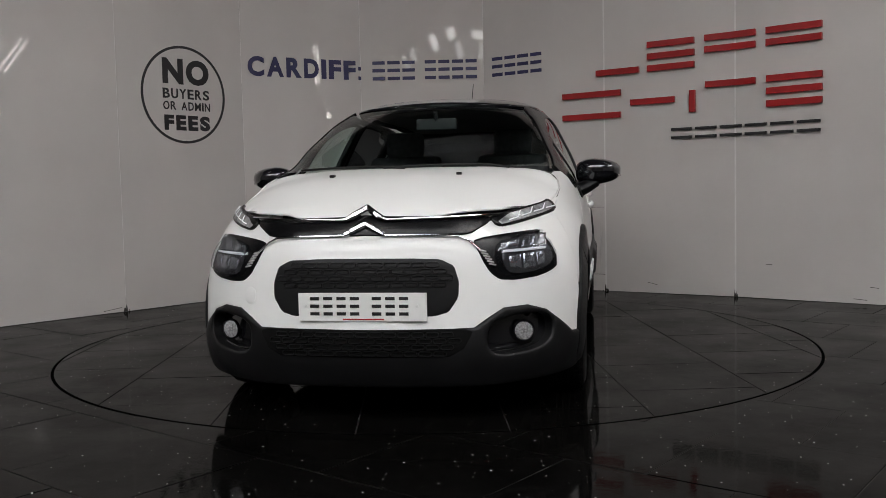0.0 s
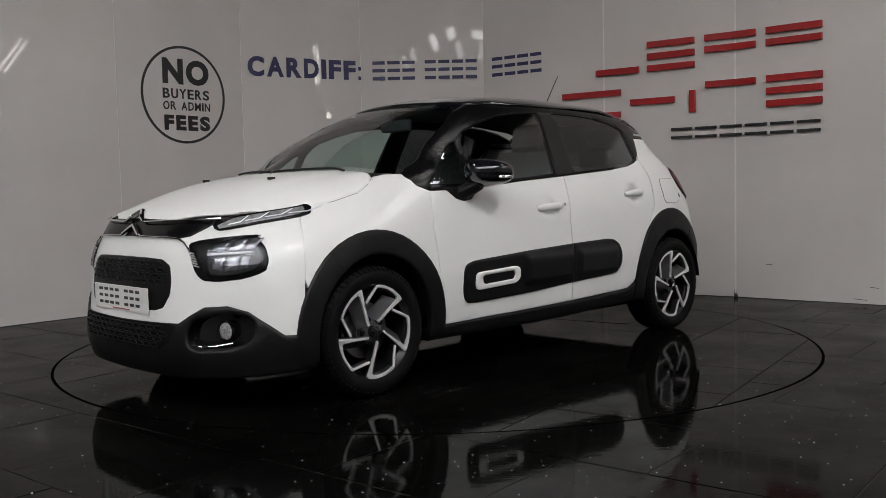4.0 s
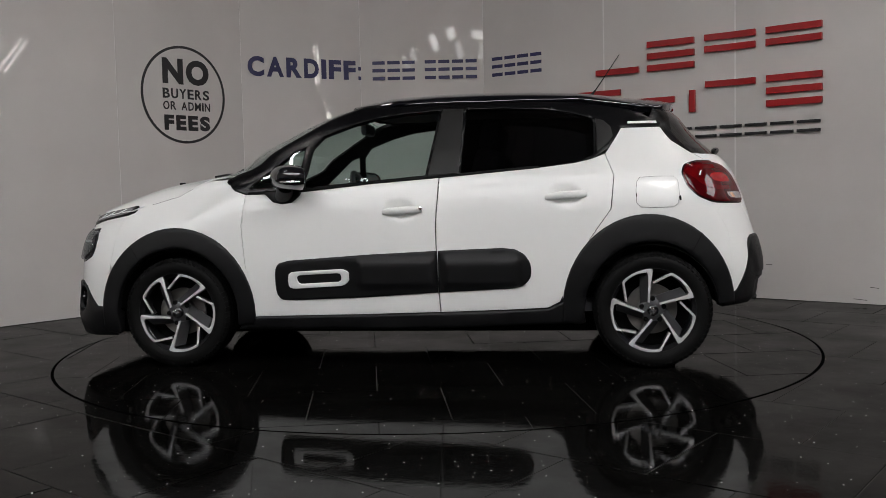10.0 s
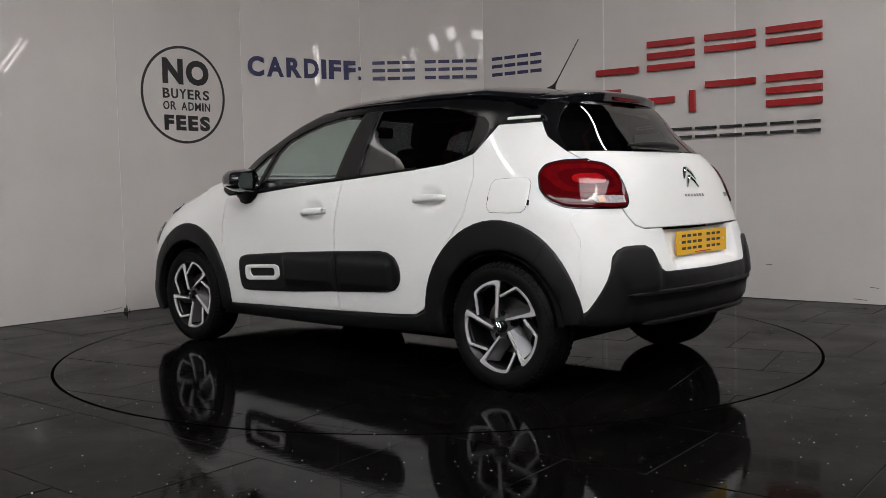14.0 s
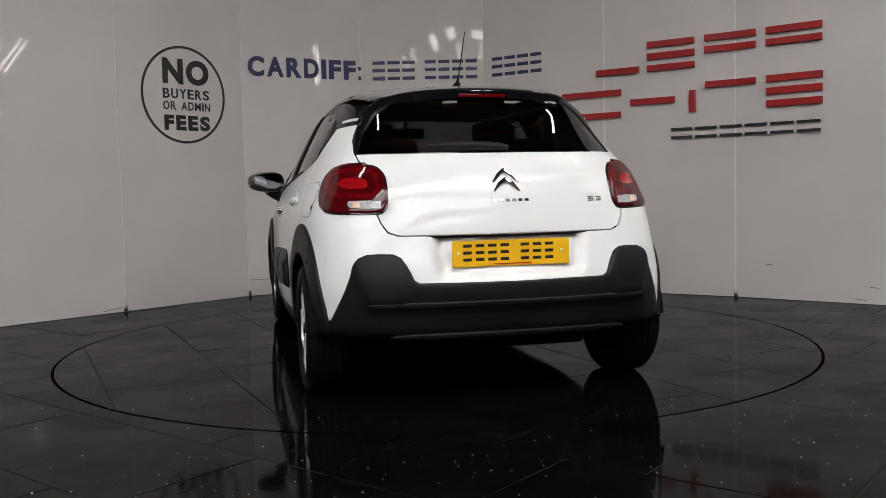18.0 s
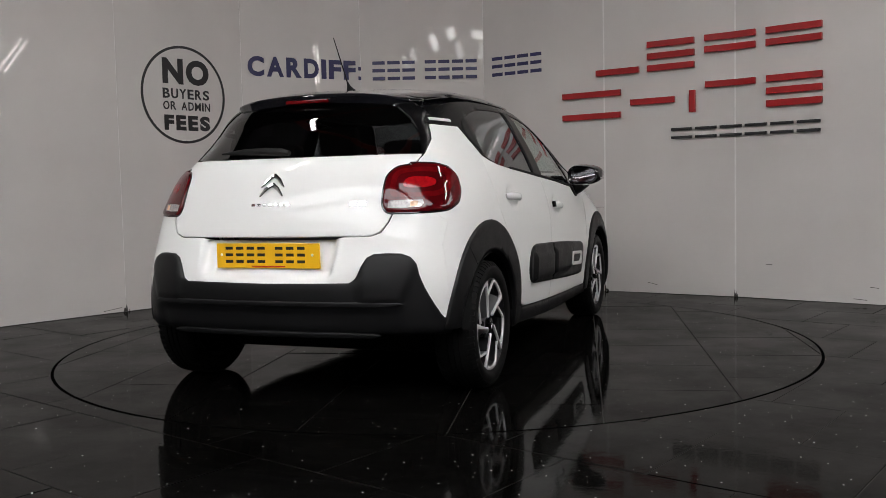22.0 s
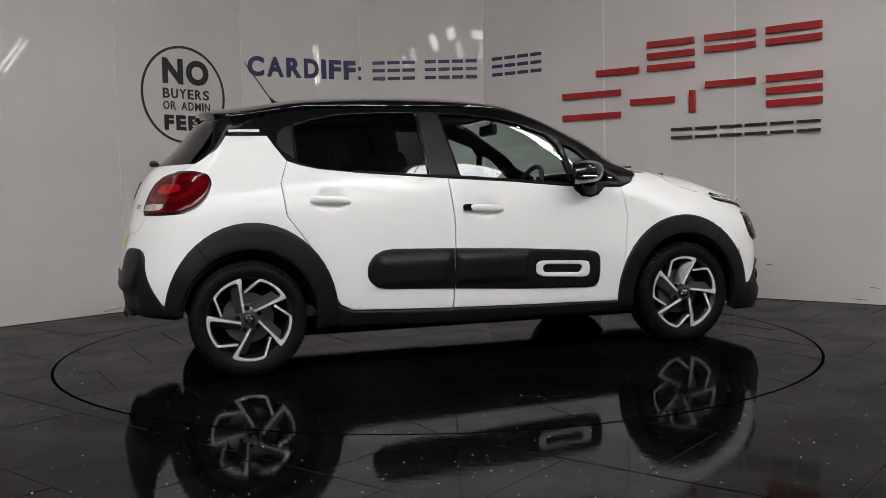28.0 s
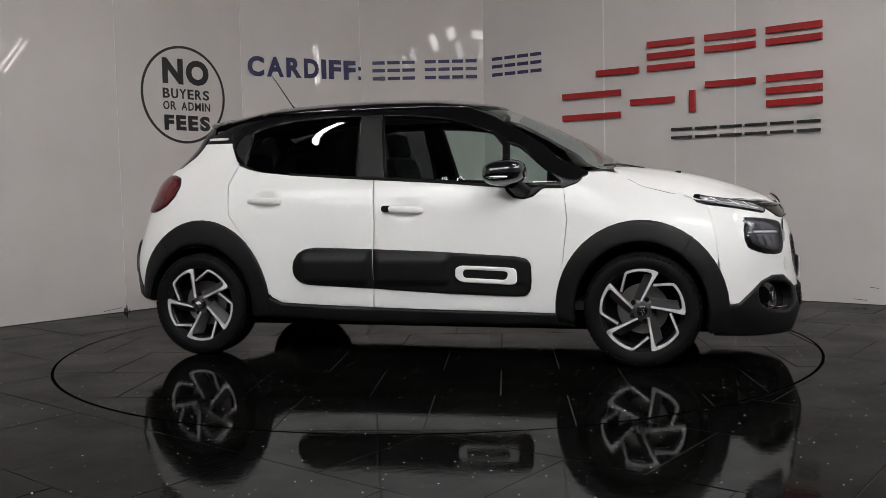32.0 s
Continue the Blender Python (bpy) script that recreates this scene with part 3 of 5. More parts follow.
ring(1.06, [(1.112, 0), (1.092, .3), (1.022, .53), (0.932, .67), (0.862, .71)],
     [(.70, .745), (.25, .77), (-.4, .775), (-1, .755), (-1.34, .715)], [(-1.50, .655), (-1.638, .508), (-1.715, .3), (-1.733, 0)])
ring(1.14, [(1.005, 0), (0.985, .28), (0.912, .5), (0.818, .635), (0.742, .675)],
     [(.55, .705), (.2, .735), (-.4, .74), (-.98, .715), (-1.28, .67)], [(-1.43, .61), (-1.55, .49), (-1.63, .29), (-1.65, 0)])
ring(1.24, [(0.830, 0), (0.815, .26), (0.740, .47), (0.645, .595), (0.570, .63)],
     [(.38, .66), (.12, .685), (-.4, .69), (-.95, .665), (-1.20, .625)], [(-1.34, .575), (-1.46, .46), (-1.53, .28), (-1.55, 0)])
ring(1.34, [(0.635, 0), (0.620, .23), (0.550, .42), (0.460, .54), (0.378, .575)],
     [(.20, .605), (.02, .625), (-.4, .635), (-.90, .61), (-1.12, .575)], [(-1.27, .525), (-1.39, .42), (-1.45, .25), (-1.465, 0)])
ring(1.42, [(0.430, 0), (0.415, .2), (0.350, .37), (0.262, .48), (0.185, .515)],
     [(.02, .54), (-.1, .555), (-.45, .57), (-.85, .545), (-1.03, .51)], [(-1.18, .45), (-1.29, .35), (-1.34, .2), (-1.35, 0)])
NET = np.array([r[1] for r in RINGS], float)
ZS = np.array([r[0] for r in RINGS])
KN = np.r_[0, np.cumsum(np.linalg.norm(np.diff(NET[4], axis=0), axis=1))]
END = KN[-1]


def slopes(k):
    """The matrix that gives the slopes of a smooth spline at its knots from its values there."""
    n = len(k)
    A, B = np.zeros((n, n)), np.zeros((n, n))
    h = np.diff(k)
    for i, e, hh in ((0, 1, h[0]), (n - 1, n - 2, -h[-1])):
        A[i, i], B[i, e], B[i, i] = 1, 1 / hh, -1 / hh
    for i in range(1, n - 1):
        a, b = 1 / h[i - 1], 1 / h[i]
        A[i, i - 1], A[i, i], A[i, i + 1] = a, 2 * (a + b), b
        B[i, i - 1], B[i, i], B[i, i + 1] = -3 * a * a, 3 * (a * a - b * b), 3 * b * b
    return np.linalg.solve(A, B)


def hermite(knots, vals, t):
    """Where each t falls among the knots, and the slopes there (vals: knots first)."""
    d = np.tensordot(slopes(knots), vals, axes=(1, 0))
    i = np.clip(np.searchsorted(knots, t) - 1, 0, len(knots) - 2)
    h = knots[i + 1] - knots[i]
    s = (t - knots[i]) / h
    return i, h, s, d


SLOPE_U = slopes(KN)


def skin(u, z):
    """Points of the car's skin: u metres round from the front centre (negative: the right side), at height z."""
    u, z = np.atleast_1d(np.asarray(u, float)), np.atleast_1d(np.asarray(z, float))
    sg, au = np.where(u < 0, -1.0, 1.0), np.minimum(np.abs(u), END)
    zc = np.clip(z, ZS[0], ZS[-1])
    i, h, s, d = hermite(ZS, NET, zc)
    s3, h3 = s[:, None, None], h[:, None, None]
    row = (NET[i] * (1 + 2 * s3) * (1 - s3) ** 2 + d[i] * h3 * s3 * (1 - s3) ** 2 + NET[i + 1] * s3 ** 2 * (3 - 2 * s3) + d[i + 1] * h3 * s3 ** 2 * (s3 - 1))
    j = np.clip(np.searchsorted(KN, au) - 1, 0, len(KN) - 2)
    h, s = KN[j + 1] - KN[j], (au - KN[j]) / (KN[j + 1] - KN[j])
    g = np.einsum("jk,nkc->njc", SLOPE_U, row)
    g[:, 0] = (0, 0.3 / KN[1])
    g[:, -1] = (0, -0.3 / (KN[-1] - KN[-2]))
    n = np.arange(len(au))
    s, h = s[:, None], h[:, None]
    p = row[n, j] * (1 + 2 * s) * (1 - s) ** 2 + g[n, j] * h * s * (1 - s) ** 2 + row[n, j + 1] * s ** 2 * (3 - 2 * s) + g[n, j + 1] * h * s ** 2 * (s - 1)
    return np.stack([p[:, 0], p[:, 1] * sg, z], -1)


def skin_normal(u, z):
    e = 0.004
    a = skin(u + e, z) - skin(u - e, z)
    b = skin(u, np.minimum(z + e, ZS[-1])) - skin(u, z - e)
    n = np.cross(a, b)
    n /= np.linalg.norm(n, axis=1, keepdims=True) + 1e-12
    p = skin(u, z)
    out = p - np.array([0.0, 0.0, 0.7])
    flip = np.sum(n[:, :2] * out[:, :2], axis=1) < 0
    n[flip] *= -1
    return n


class Spot(tuple):
    """A place on the skin (u, z) that remembers by which face and measure it was given."""
    face, along, side = "", 0.0, 1


def solve_u(face, along, z):
    """The way round the skin at which it has that length (face S) or half width (F, R), by halving."""
    along, z = np.asarray(along, float), np.asarray(z, float)
    lo = np.full(len(z), KN[8] if face == "R" else 0.0)
    hi = np.full(len(z), KN[5] if face == "F" else END)
    for _ in range(32):
        mid = (lo + hi) / 2
        p = skin(mid, z)
        go = p[:, 0] > along if face == "S" else (p[:, 1] < np.abs(along) if face == "F" else p[:, 1] > np.abs(along))
        lo, hi = np.where(go, mid, lo), np.where(go, hi, mid)
    return (lo + hi) / 2


def spot(face, along, z, side=1, u=None):
    if u is None:
        u = solve_u(face, [along], [z])[0]
    s = Spot((u * side, z))
    s.face, s.along, s.side = face, along, side
    return s


def S(x, z):
    """On the side, by length and height."""
    return spot("S", x, z)


def F(y, z):
    """On the front, by the offset from the centre and the height."""
    return spot("F", abs(y), z, -1 if y < 0 else 1)


def R(y, z):
    """On the rear."""
    return spot("R", abs(y), z, -1 if y < 0 else 1)


def straight(outline):
    """Fills in the outline so that its edges are straight as seen from the side, the front or the rear."""
    out = []
    for i, a in enumerate(outline):
        b = outline[(i + 1) % len(outline)]
        out.append(tuple(a))
        if a.face == b.face and (a.side == b.side or min(a.along, b.along) < 1e-6) and a.face:
            sd = a.side if a.along > 1e-6 or a.face == "S" else b.side
            n = int(math.hypot(a.along - b.along, a[1] - b[1]) / 0.05)
            if n:
                k = np.arange(1, n + 1) / (n + 1)
                al, z = a.along + (b.along - a.along) * k, a[1] + (b[1] - a[1]) * k
                out += [(u * sd, zz) for u, zz in zip(solve_u(a.face, al, z), z)]
    return out


def chaikin(p, n):
    for _ in range(n):
        q = []
        for i in range(len(p)):
            a, b = np.array(p[i]), np.array(p[(i + 1) % len(p)])
            q += [tuple(a * 0.75 + b * 0.25), tuple(a * 0.25 + b * 0.75)]
        p = q
    return p


def densify(p, step):
    out = []
    for i in range(len(p)):
        a, b = np.array(p[i]), np.array(p[(i + 1) % len(p)])
        n = max(1, int(np.linalg.norm(b - a) / step + 0.5))
        out += [tuple(a + (b - a) * k / n) for k in range(n)]
    return out


def inside(pt, poly):
    """Which of the points lie in the polygon."""
    x, y = pt[:, 0], pt[:, 1]
    a, b = poly, np.roll(poly, -1, axis=0)
    r = np.zeros(len(pt), bool)
    for (x1, y1), (x2, y2) in zip(a, b):
        if y1 != y2:
            r ^= ((y1 > y) != (y2 > y)) & (x < (x2 - x1) * (y - y1) / (y2 - y1) + x1)
    return r


def reach(pt, poly):
    """How far the points lie from the polygon's edge."""
    a, b = poly, np.roll(poly, -1, axis=0)
    best = np.full(len(pt), 9.0)
    for p, q in zip(a, b):
        d = q - p
        t = np.clip(((pt - p) @ d) / max(d @ d, 1e-12), 0, 1)
        best = np.minimum(best, np.linalg.norm(pt - p - t[:, None] * d, axis=1))
    return best


def inward(poly, d):
    """The polygon drawn in by d."""
    p = np.array(poly)
    if np.sum(p[:, 0] * np.roll(p[:, 1], -1) - np.roll(p[:, 0], -1) * p[:, 1]) < 0:
        p = p[::-1]
    a, b = p - np.roll(p, 1, axis=0), np.roll(p, -1, axis=0) - p
    na, nb = np.stack([-a[:, 1], a[:, 0]], -1), np.stack([-b[:, 1], b[:, 0]], -1)
    n = na / (np.linalg.norm(na, axis=1, keepdims=True) + 1e-9) + nb / (np.linalg.norm(nb, axis=1, keepdims=True) + 1e-9)
    n /= np.linalg.norm(n, axis=1, keepdims=True) + 1e-9
    return p + n * d


def sheet(outline, step, at, normal, off=0.003, edge=0.006, deep=0.015, soft=0, gap=0.0, holes=(), extra=None):
    """Vertices and faces of a panel: a polygon in surface coordinates, raised by off with a rounded edge, its rim turned in by deep.
    at(p): points for surface coordinates; normal(p): the outward way there."""
    poly = chaikin(list(outline), soft)
    poly = np.array(densify(poly, step))
    if gap:
        poly = inward(poly, gap)
    loops = [poly] + [np.array(densify(chaikin(list(h), soft), step)) for h in holes]
    pts, edges = [], []
    for lp in loops:
        k, n = len(pts), len(lp)
        pts += [tuple(p) for p in lp]
        edges += [(k + i, k + (i + 1) % n) for i in range(n)]
    nb = len(pts)
    lo, hi = poly.min(0), poly.max(0)
    gx, gz = np.meshgrid(np.arange(lo[0] + step / 2, hi[0], step), np.arange(lo[1] + step / 2, hi[1], step))
    grid = np.stack([gx.ravel(), gz.ravel()], -1)
    rings = [inward(lp, edge * f * (1 if k == 0 else -1)) for k, lp in enumerate(loops) for f in (0.35, 1.0)] if edge else []
    keep = inside(grid, poly)
    dist = np.min([reach(grid, lp) for lp in loops], axis=0)
    for h in loops[1:]:
        keep &= ~inside(grid, h)
    grid = grid[keep & (dist > max(step * 0.45, edge * 1.6))]
    more = [grid]
    for k, r in enumerate(rings):
        d = np.min([reach(r, lp) for lp in loops], axis=0)
        ok = inside(r, poly) & (d > edge * (0.3 if k % 2 == 0 else 0.8))
        for h in loops[1:]:
            ok &= ~inside(r, h)
        more.append(r[ok])
    allp = pts + [tuple(p) for p in np.concatenate(more)]
    res = geometry.delaunay_2d_cdt([Vector(p) for p in allp], edges, [], 0, 1e-7)
    v2 = np.array([tuple(v) for v in res[0]])
    tri = np.array([f for f in res[2] if len(f) == 3])
    c = v2[tri].mean(1)
    ok = inside(c, poly)
    for h in loops[1:]:
        ok &= ~inside(c, h)
    tri = tri[ok]
    d = np.min([reach(v2, lp) for lp in loops], axis=0)
    lift = np.full(len(v2), float(off))
    if edge:
        k = np.clip(1 - d / edge, 0, 1)
        lift = off - edge * 0.6 * (1 - np.sqrt(np.maximum(0, 1 - k ** 2)))
    P, N = at(v2), normal(v2)
    if extra is not None:
        lift = lift + extra(P, v2, d)
    Q = P + N * lift[:, None]
    nrm = np.cross(Q[tri[:, 1]] - Q[tri[:, 0]], Q[tri[:, 2]] - Q[tri[:, 0]])
    bad = np.sum(nrm * N[tri[:, 0]], axis=1) < 0
    tri[bad] = tri[bad][:, ::-1]
    # rim
    cnt = {}
    for t in tri:
        for a, b in ((t[0], t[1]), (t[1], t[2]), (t[2], t[0])):
            cnt[(a, b)] = cnt.get((a, b), 0) + 1
    bd = [(a, b) for (a, b) in cnt if (b, a) not in cnt]
    ids = sorted({i for e in bd for i in e})
    m = {i: k for k, i in enumerate(ids)}
    nv = len(Q)
    rim = np.array([Q[i] for i in ids])
    low = np.array([Q[i] - N[i] * deep for i in ids])
    verts = np.concatenate([Q, rim, low])
    faces = [tuple(t) for t in tri]
    for a, b in bd:
        faces.append((nv + m[b], nv + m[a], nv + len(ids) + m[a], nv + len(ids) + m[b]))
    return verts, faces


def skin_at(rear):
    if rear:
        f = lambda v: np.where(v[:, 0] >= 0, END - v[:, 0], -END - v[:, 0])
    else:
        f = lambda v: v[:, 0]
    return (lambda v: skin(f(v), v[:, 1])), (lambda v: skin_normal(f(v), v[:, 1]))


def panel(name, outline, material, parent, label="", step=0.045, rear=False, sides="LR", **kw):
    """A panel on the car's skin; outline from S, F or R. sides: "LR" for a pair, "C" for one across the centre."""
    outline = straight(outline)
    kw["holes"] = [straight(h) for h in kw.get("holes", ())]
    if rear:
        outline = [(math.copysign(END - abs(u), u), z) for u, z in outline]
        kw["holes"] = [[(math.copysign(END - abs(u), u), z) for u, z in h] for h in kw.get("holes", ())]
    at, normal = skin_at(rear)
    vs, fs = sheet(outline, step, at, normal, **kw)
    obs = []
    for s in (sides if sides == "LR" else "C"):
        if s == "R":
            v, f = [(x, -y, z) for x, y, z in vs], [tuple(reversed(q)) for q in fs]
        else:
            v, f = vs, fs
        obs.append(put(name, mesh_from(name, v, f, material), parent if not isinstance(parent, dict) else parent[s], label))
    return obs


def both(half):
    """A closed outline across the centre from its left half, top centre to bottom centre."""
    return list(half) + [spot(p.face, p.along, p[1], -p.side, abs(p[0])) for p in reversed(half) if p.along > 1e-4 or p.face == "S"]


def skin_path(pts, off, n=8):
    out = []
    for a, b in zip(pts, pts[1:]):
        for k in range(n):
            u, z = a[0] + (b[0] - a[0]) * k / n, a[1] + (b[1] - a[1]) * k / n
            out.append(tuple(skin(u, z)[0] + skin_normal(np.array([u]), np.array([z]))[0] * off))
    u, z = pts[-1]
    out.append(tuple(skin(u, z)[0] + skin_normal(np.array([u]), np.array([z]))[0] * off))
    return out


def arc_pts(cx, cz, rx, rz, a0, a1, n):
    return [S(cx + rx * math.cos(radians(a0 + (a1 - a0) * k / n)), cz + rz * math.sin(radians(a0 + (a1 - a0) * k / n))) for k in range(n + 1)]


car = thing("car", "white hatchback with black roof and cladding on the turntable", "car")

# body panels
F_OUT, F_IN = (1.262, 0.30, 0.435, 0.462), (1.262, 0.30, 0.338, 0.352)
R_OUT, R_IN = (-1.248, 0.31, 0.435, 0.482), (-1.262, 0.30, 0.338, 0.352)


def bowls(P, v, d):
    """Hollows behind the door handles, and a soft crease along the doors."""
    lift = np.zeros(len(P))
    for x, z in ((0.015, 0.838), (-0.835, 0.898)):
        q = ((P[:, 0] - x) / 0.074) ** 2 + ((P[:, 2] - z) / 0.046) ** 2
        k = np.clip(1.3 - q, 0, 1)
        lift -= 0.020 * k * k * (3 - 2 * k)
    return lift


fd_top = [S(.872, .932), S(.57, .940), S(.19, .975), S(-.178, 1.000)]
split = [S(-.160, .75), S(-.166, .51), S(-.178, .298)]
panel("front_door", fd_top + split + [S(.3, .288), S(.832, .278), S(.872, .57), S(.892, .77)], WHITE, car, gap=0.0006, edge=0.003, step=0.022, extra=bowls)
rd_edge = [S(-1.04, 1.105), S(-1.082, .99), S(-1.062, .82), S(-.955, .672), S(-.88, .53), S(-.835, .42), S(-.80, .35), S(-.74, .318), S(-.57, .310)]
panel("rear_door", [S(-.182, 1.0), S(-.45, 1.02), S(-.70, 1.040), S(-.88, 1.06), S(-.97, 1.08)] + rd_edge + [S(-.182, .298), S(-.170, .51), S(-.164, .75)], WHITE, car, gap=0.0006, edge=0.003, step=0.022, extra=bowls)
fender_arch = arc_pts(*F_OUT, 172, 30, 14)
panel("front_wing", [S(.99, 1.014), S(1.08, 1.013), S(1.15, 1.001), S(1.20, .973), S(1.27, .936), S(1.41, .901), S(1.57, .862), S(1.60, .80), S(1.625, .70), S(1.645, .57)]
      + fender_arch[::-1] + [S(.836, .36), S(.874, .57), S(.894, .77), S(.874, .932), S(.94, .955)], WHITE, car, gap=0.0005, edge=0)
quarter_arch = arc_pts(*R_OUT, 10, 165, 16)
panel("rear_wing", [S(-1.13, 1.241), S(-1.25, 1.242), S(-1.335, 1.245), R(.605, 1.17), R(.612, 1.10), R(.60, 1.05), R(.57, .95), R(.566, .85), R(.68, .85), S(-1.60, .80), S(-1.655, .70), S(-1.668, .55), S(-1.672, .385)]
      + quarter_arch[::-1] + [S(-.812, .36), S(-.838, .42), S(-.883, .53), S(-.958, .672), S(-1.065, .82), S(-1.085, .99), S(-1.043, 1.105), S(-1.10, 1.19)], WHITE, car, gap=0.0004, edge=0)
fb = [F(0, .757), F(.37, .753), F(.415, .758), F(.475, .795), F(.54, .822), S(1.68, .848), S(1.57, .862), S(1.60, .80), S(1.625, .70), S(1.645, .57), S(1.66, .45), S(1.67, .34), S(1.74, .335), F(.77, .38), F(.71, .44), F(.64, .465), F(.55, .458), F(.49, .42), F(.44, .385), F(0, .38)]
panel("front_bumper", both(fb), WHITE, car, "white painted front bumper", sides="C", gap=0.0004, edge=0)


def dish(P, v, d):
    """The hollow round the rear plate."""
    y, z = np.abs(P[:, 1]), P[:, 2]
    return -0.045 * np.clip((0.33 + (z - 0.58) * 0.12 - y) / 0.03, 0, 1) * np.clip((z - 0.565) / 0.02, 0, 1)


tail = [R(0, 1.095), R(.3, 1.095), R(.605, 1.10), R(.59, 1.03), R(.56, .95), R(.56, .85), R(.545, .80), R(.52, .762), R(.48, .745), R(0, .742)]
panel("tailgate", both(tail), WHITE, car, "white tailgate skin", sides="C", rear=True, gap=0.0010, edge=0.003, step=0.02)
rb = [R(0, .738), R(.48, .741), R(.524, .757), R(.55, .80), R(.565, .85), R(.68, .85), S(-1.60, .80), S(-1.655, .70), S(-1.668, .55), S(-1.672, .38), R(.75, .40), R(.70, .52), R(.655, .63), R(.61, .65), R(.50, .655), R(.455, .62), R(.425, .555), R(.40, .54), R(0, .54)]
panel("rear_bumper", both(rb), WHITE, car, "white painted upper rear bumper with a plate hollow", sides="C", rear=True, step=0.02, gap=0.0004, edge=0, extra=dish)

# black cladding
arch_f = arc_pts(*F_OUT, 182, -2, 26)
panel("wheel_arch_trim", arch_f + [S(1.70, .20), S(1.60, .19)] + arc_pts(*F_IN, -14, 190, 24) + [S(.92, .235), S(.84, .24)], PLASTIC, car, step=0.04, off=0.016, edge=0.012, deep=0.03)
arch_r = arc_pts(*R_OUT, 177, -2, 26)
panel("wheel_arch_trim", arch_r + [S(-.81, .24), S(-.90, .235)] + arc_pts(*R_IN, -10, 175, 24) + [S(-1.66, .328)], PLASTIC, car, step=0.04, off=0.016, edge=0.012, deep=0.03)
for (cx, cz, rx, rz), (_, _, ix, iz), a in ((F_OUT, F_IN, 54), (R_OUT, R_IN, 128)):
    c, n = math.cos(radians(a)), math.sin(radians(a))
    seam = skin_path([S(cx + rx * c, cz + rz * n), S(cx + (ix + 0.012) * c, cz + (iz + 0.012) * n)], 0.0158)
    for side in (1, -1):
        part("trim_seam", tube_bm([(x, side * y, z) for x, y, z in seam], 0.0016, 6), LINER, car, "fine seam across an arch trim")
panel("sill", [S(.86, .276), S(.3, .284), S(-.18, .294), S(-.57, .305), S(-.74, .312), S(-.84, .36), S(-.87, .235), S(-.09, .207), S(.93, .207)], PLASTIC, car, off=0.006, edge=0.012, deep=0.04)
lower = [F(0, .385), F(.44, .39), F(.49, .425), F(.55, .462), F(.64, .468), F(.71, .443), F(.77, .385), S(1.74, .34), S(1.67, .335), S(1.60, .30), S(1.62, .18), F(.70, .165), F(.5, .155), F(0, .150)]
fog_field = []
for k in range(22):
    c, n = math.cos(-2 * math.pi * k / 22), math.sin(-2 * math.pi * k / 22)
    c, n = math.copysign(abs(c) ** 0.7, c), math.copysign(abs(n) ** 0.7, n)
    fog_field.append(F(.610 + .122 * c, .356 + .014 * c + .074 * n))
panel("lower_front_bumper", both(lower), PLASTIC, car, "black grained plastic lower front bumper", sides="C", off=0.014, edge=0.012, deep=0.06, step=0.035,
      holes=[fog_field, [spot(p.face, p.along, p[1], -1, abs(p[0])) for p in reversed(fog_field)]])
rl = [R(0, .548), R(.405, .552), R(.435, .57), R(.455, .62), R(.475, .652), R(.505, .668), R(.56, .670), R(.61, .667), R(.645, .652), R(.668, .625), R(.705, .525), R(.755, .405), S(-1.67, .37), S(-1.63, .34), S(-1.63, .305), R(.70, .31), R(.6, .308), R(0, .305)]


def rear_step(P, v, d):
    """Raised corner pads over a hollow band, and an undercut towards the foot."""
    a, z = np.abs(P[:, 1]), P[:, 2]
    pad = np.clip((a - 0.44) / 0.03, 0, 1) * np.clip((0.655 - 0.42 * np.maximum(0, 0.60 - z) - a) / 0.035 + 1, 0, 1)
    return 0.012 * pad * np.clip((z - 0.455) / 0.015, 0, 1) - 0.012 * np.clip((0.44 - z) / 0.02, 0, 1) * np.clip((0.64 - a) / 0.05, 0, 1) - 0.016 * np.clip((0.345 - z) / 0.04, 0, 1)


panel("bumper_ledge", both([R(0, .468), R(.50, .468), R(.60, .464), R(.628, .456), R(.60, .446), R(.50, .442), R(0, .442)]), PLASTIC, car, "black bumper ledge", sides="C", rear=True, off=0.012, edge=0.006, deep=0.03, step=0.02)
panel("bumper_lip", both([R(0, .330), R(.40, .330), R(.50, .326), R(.53, .316), R(.50, .308), R(0, .306)]), PLASTIC, car, "black bumper lip", sides="C", rear=True, off=0.002, edge=0.005, deep=0.03, step=0.02)
panel("lower_rear_bumper", both(rl), PLASTIC, car, "black grained plastic lower rear bumper", sides="C", rear=True, off=0.006, edge=0.014, deep=0.05, step=0.018, extra=rear_step)


def pads(P, v, d):
    """Raised cushions of the side strip."""
    lift = np.zeros(len(P))
    for x0, x1 in ((-0.16, 0.26), (-0.60, -0.20)):
        x, z = P[:, 0], P[:, 2]
        q = np.minimum(np.minimum(x - x0, x1 - x), np.minimum(z - 0.43, 0.585 - z))
        lift += 0.018 * np.clip(q / 0.018, 0, 1) ** 0.7
    return lift


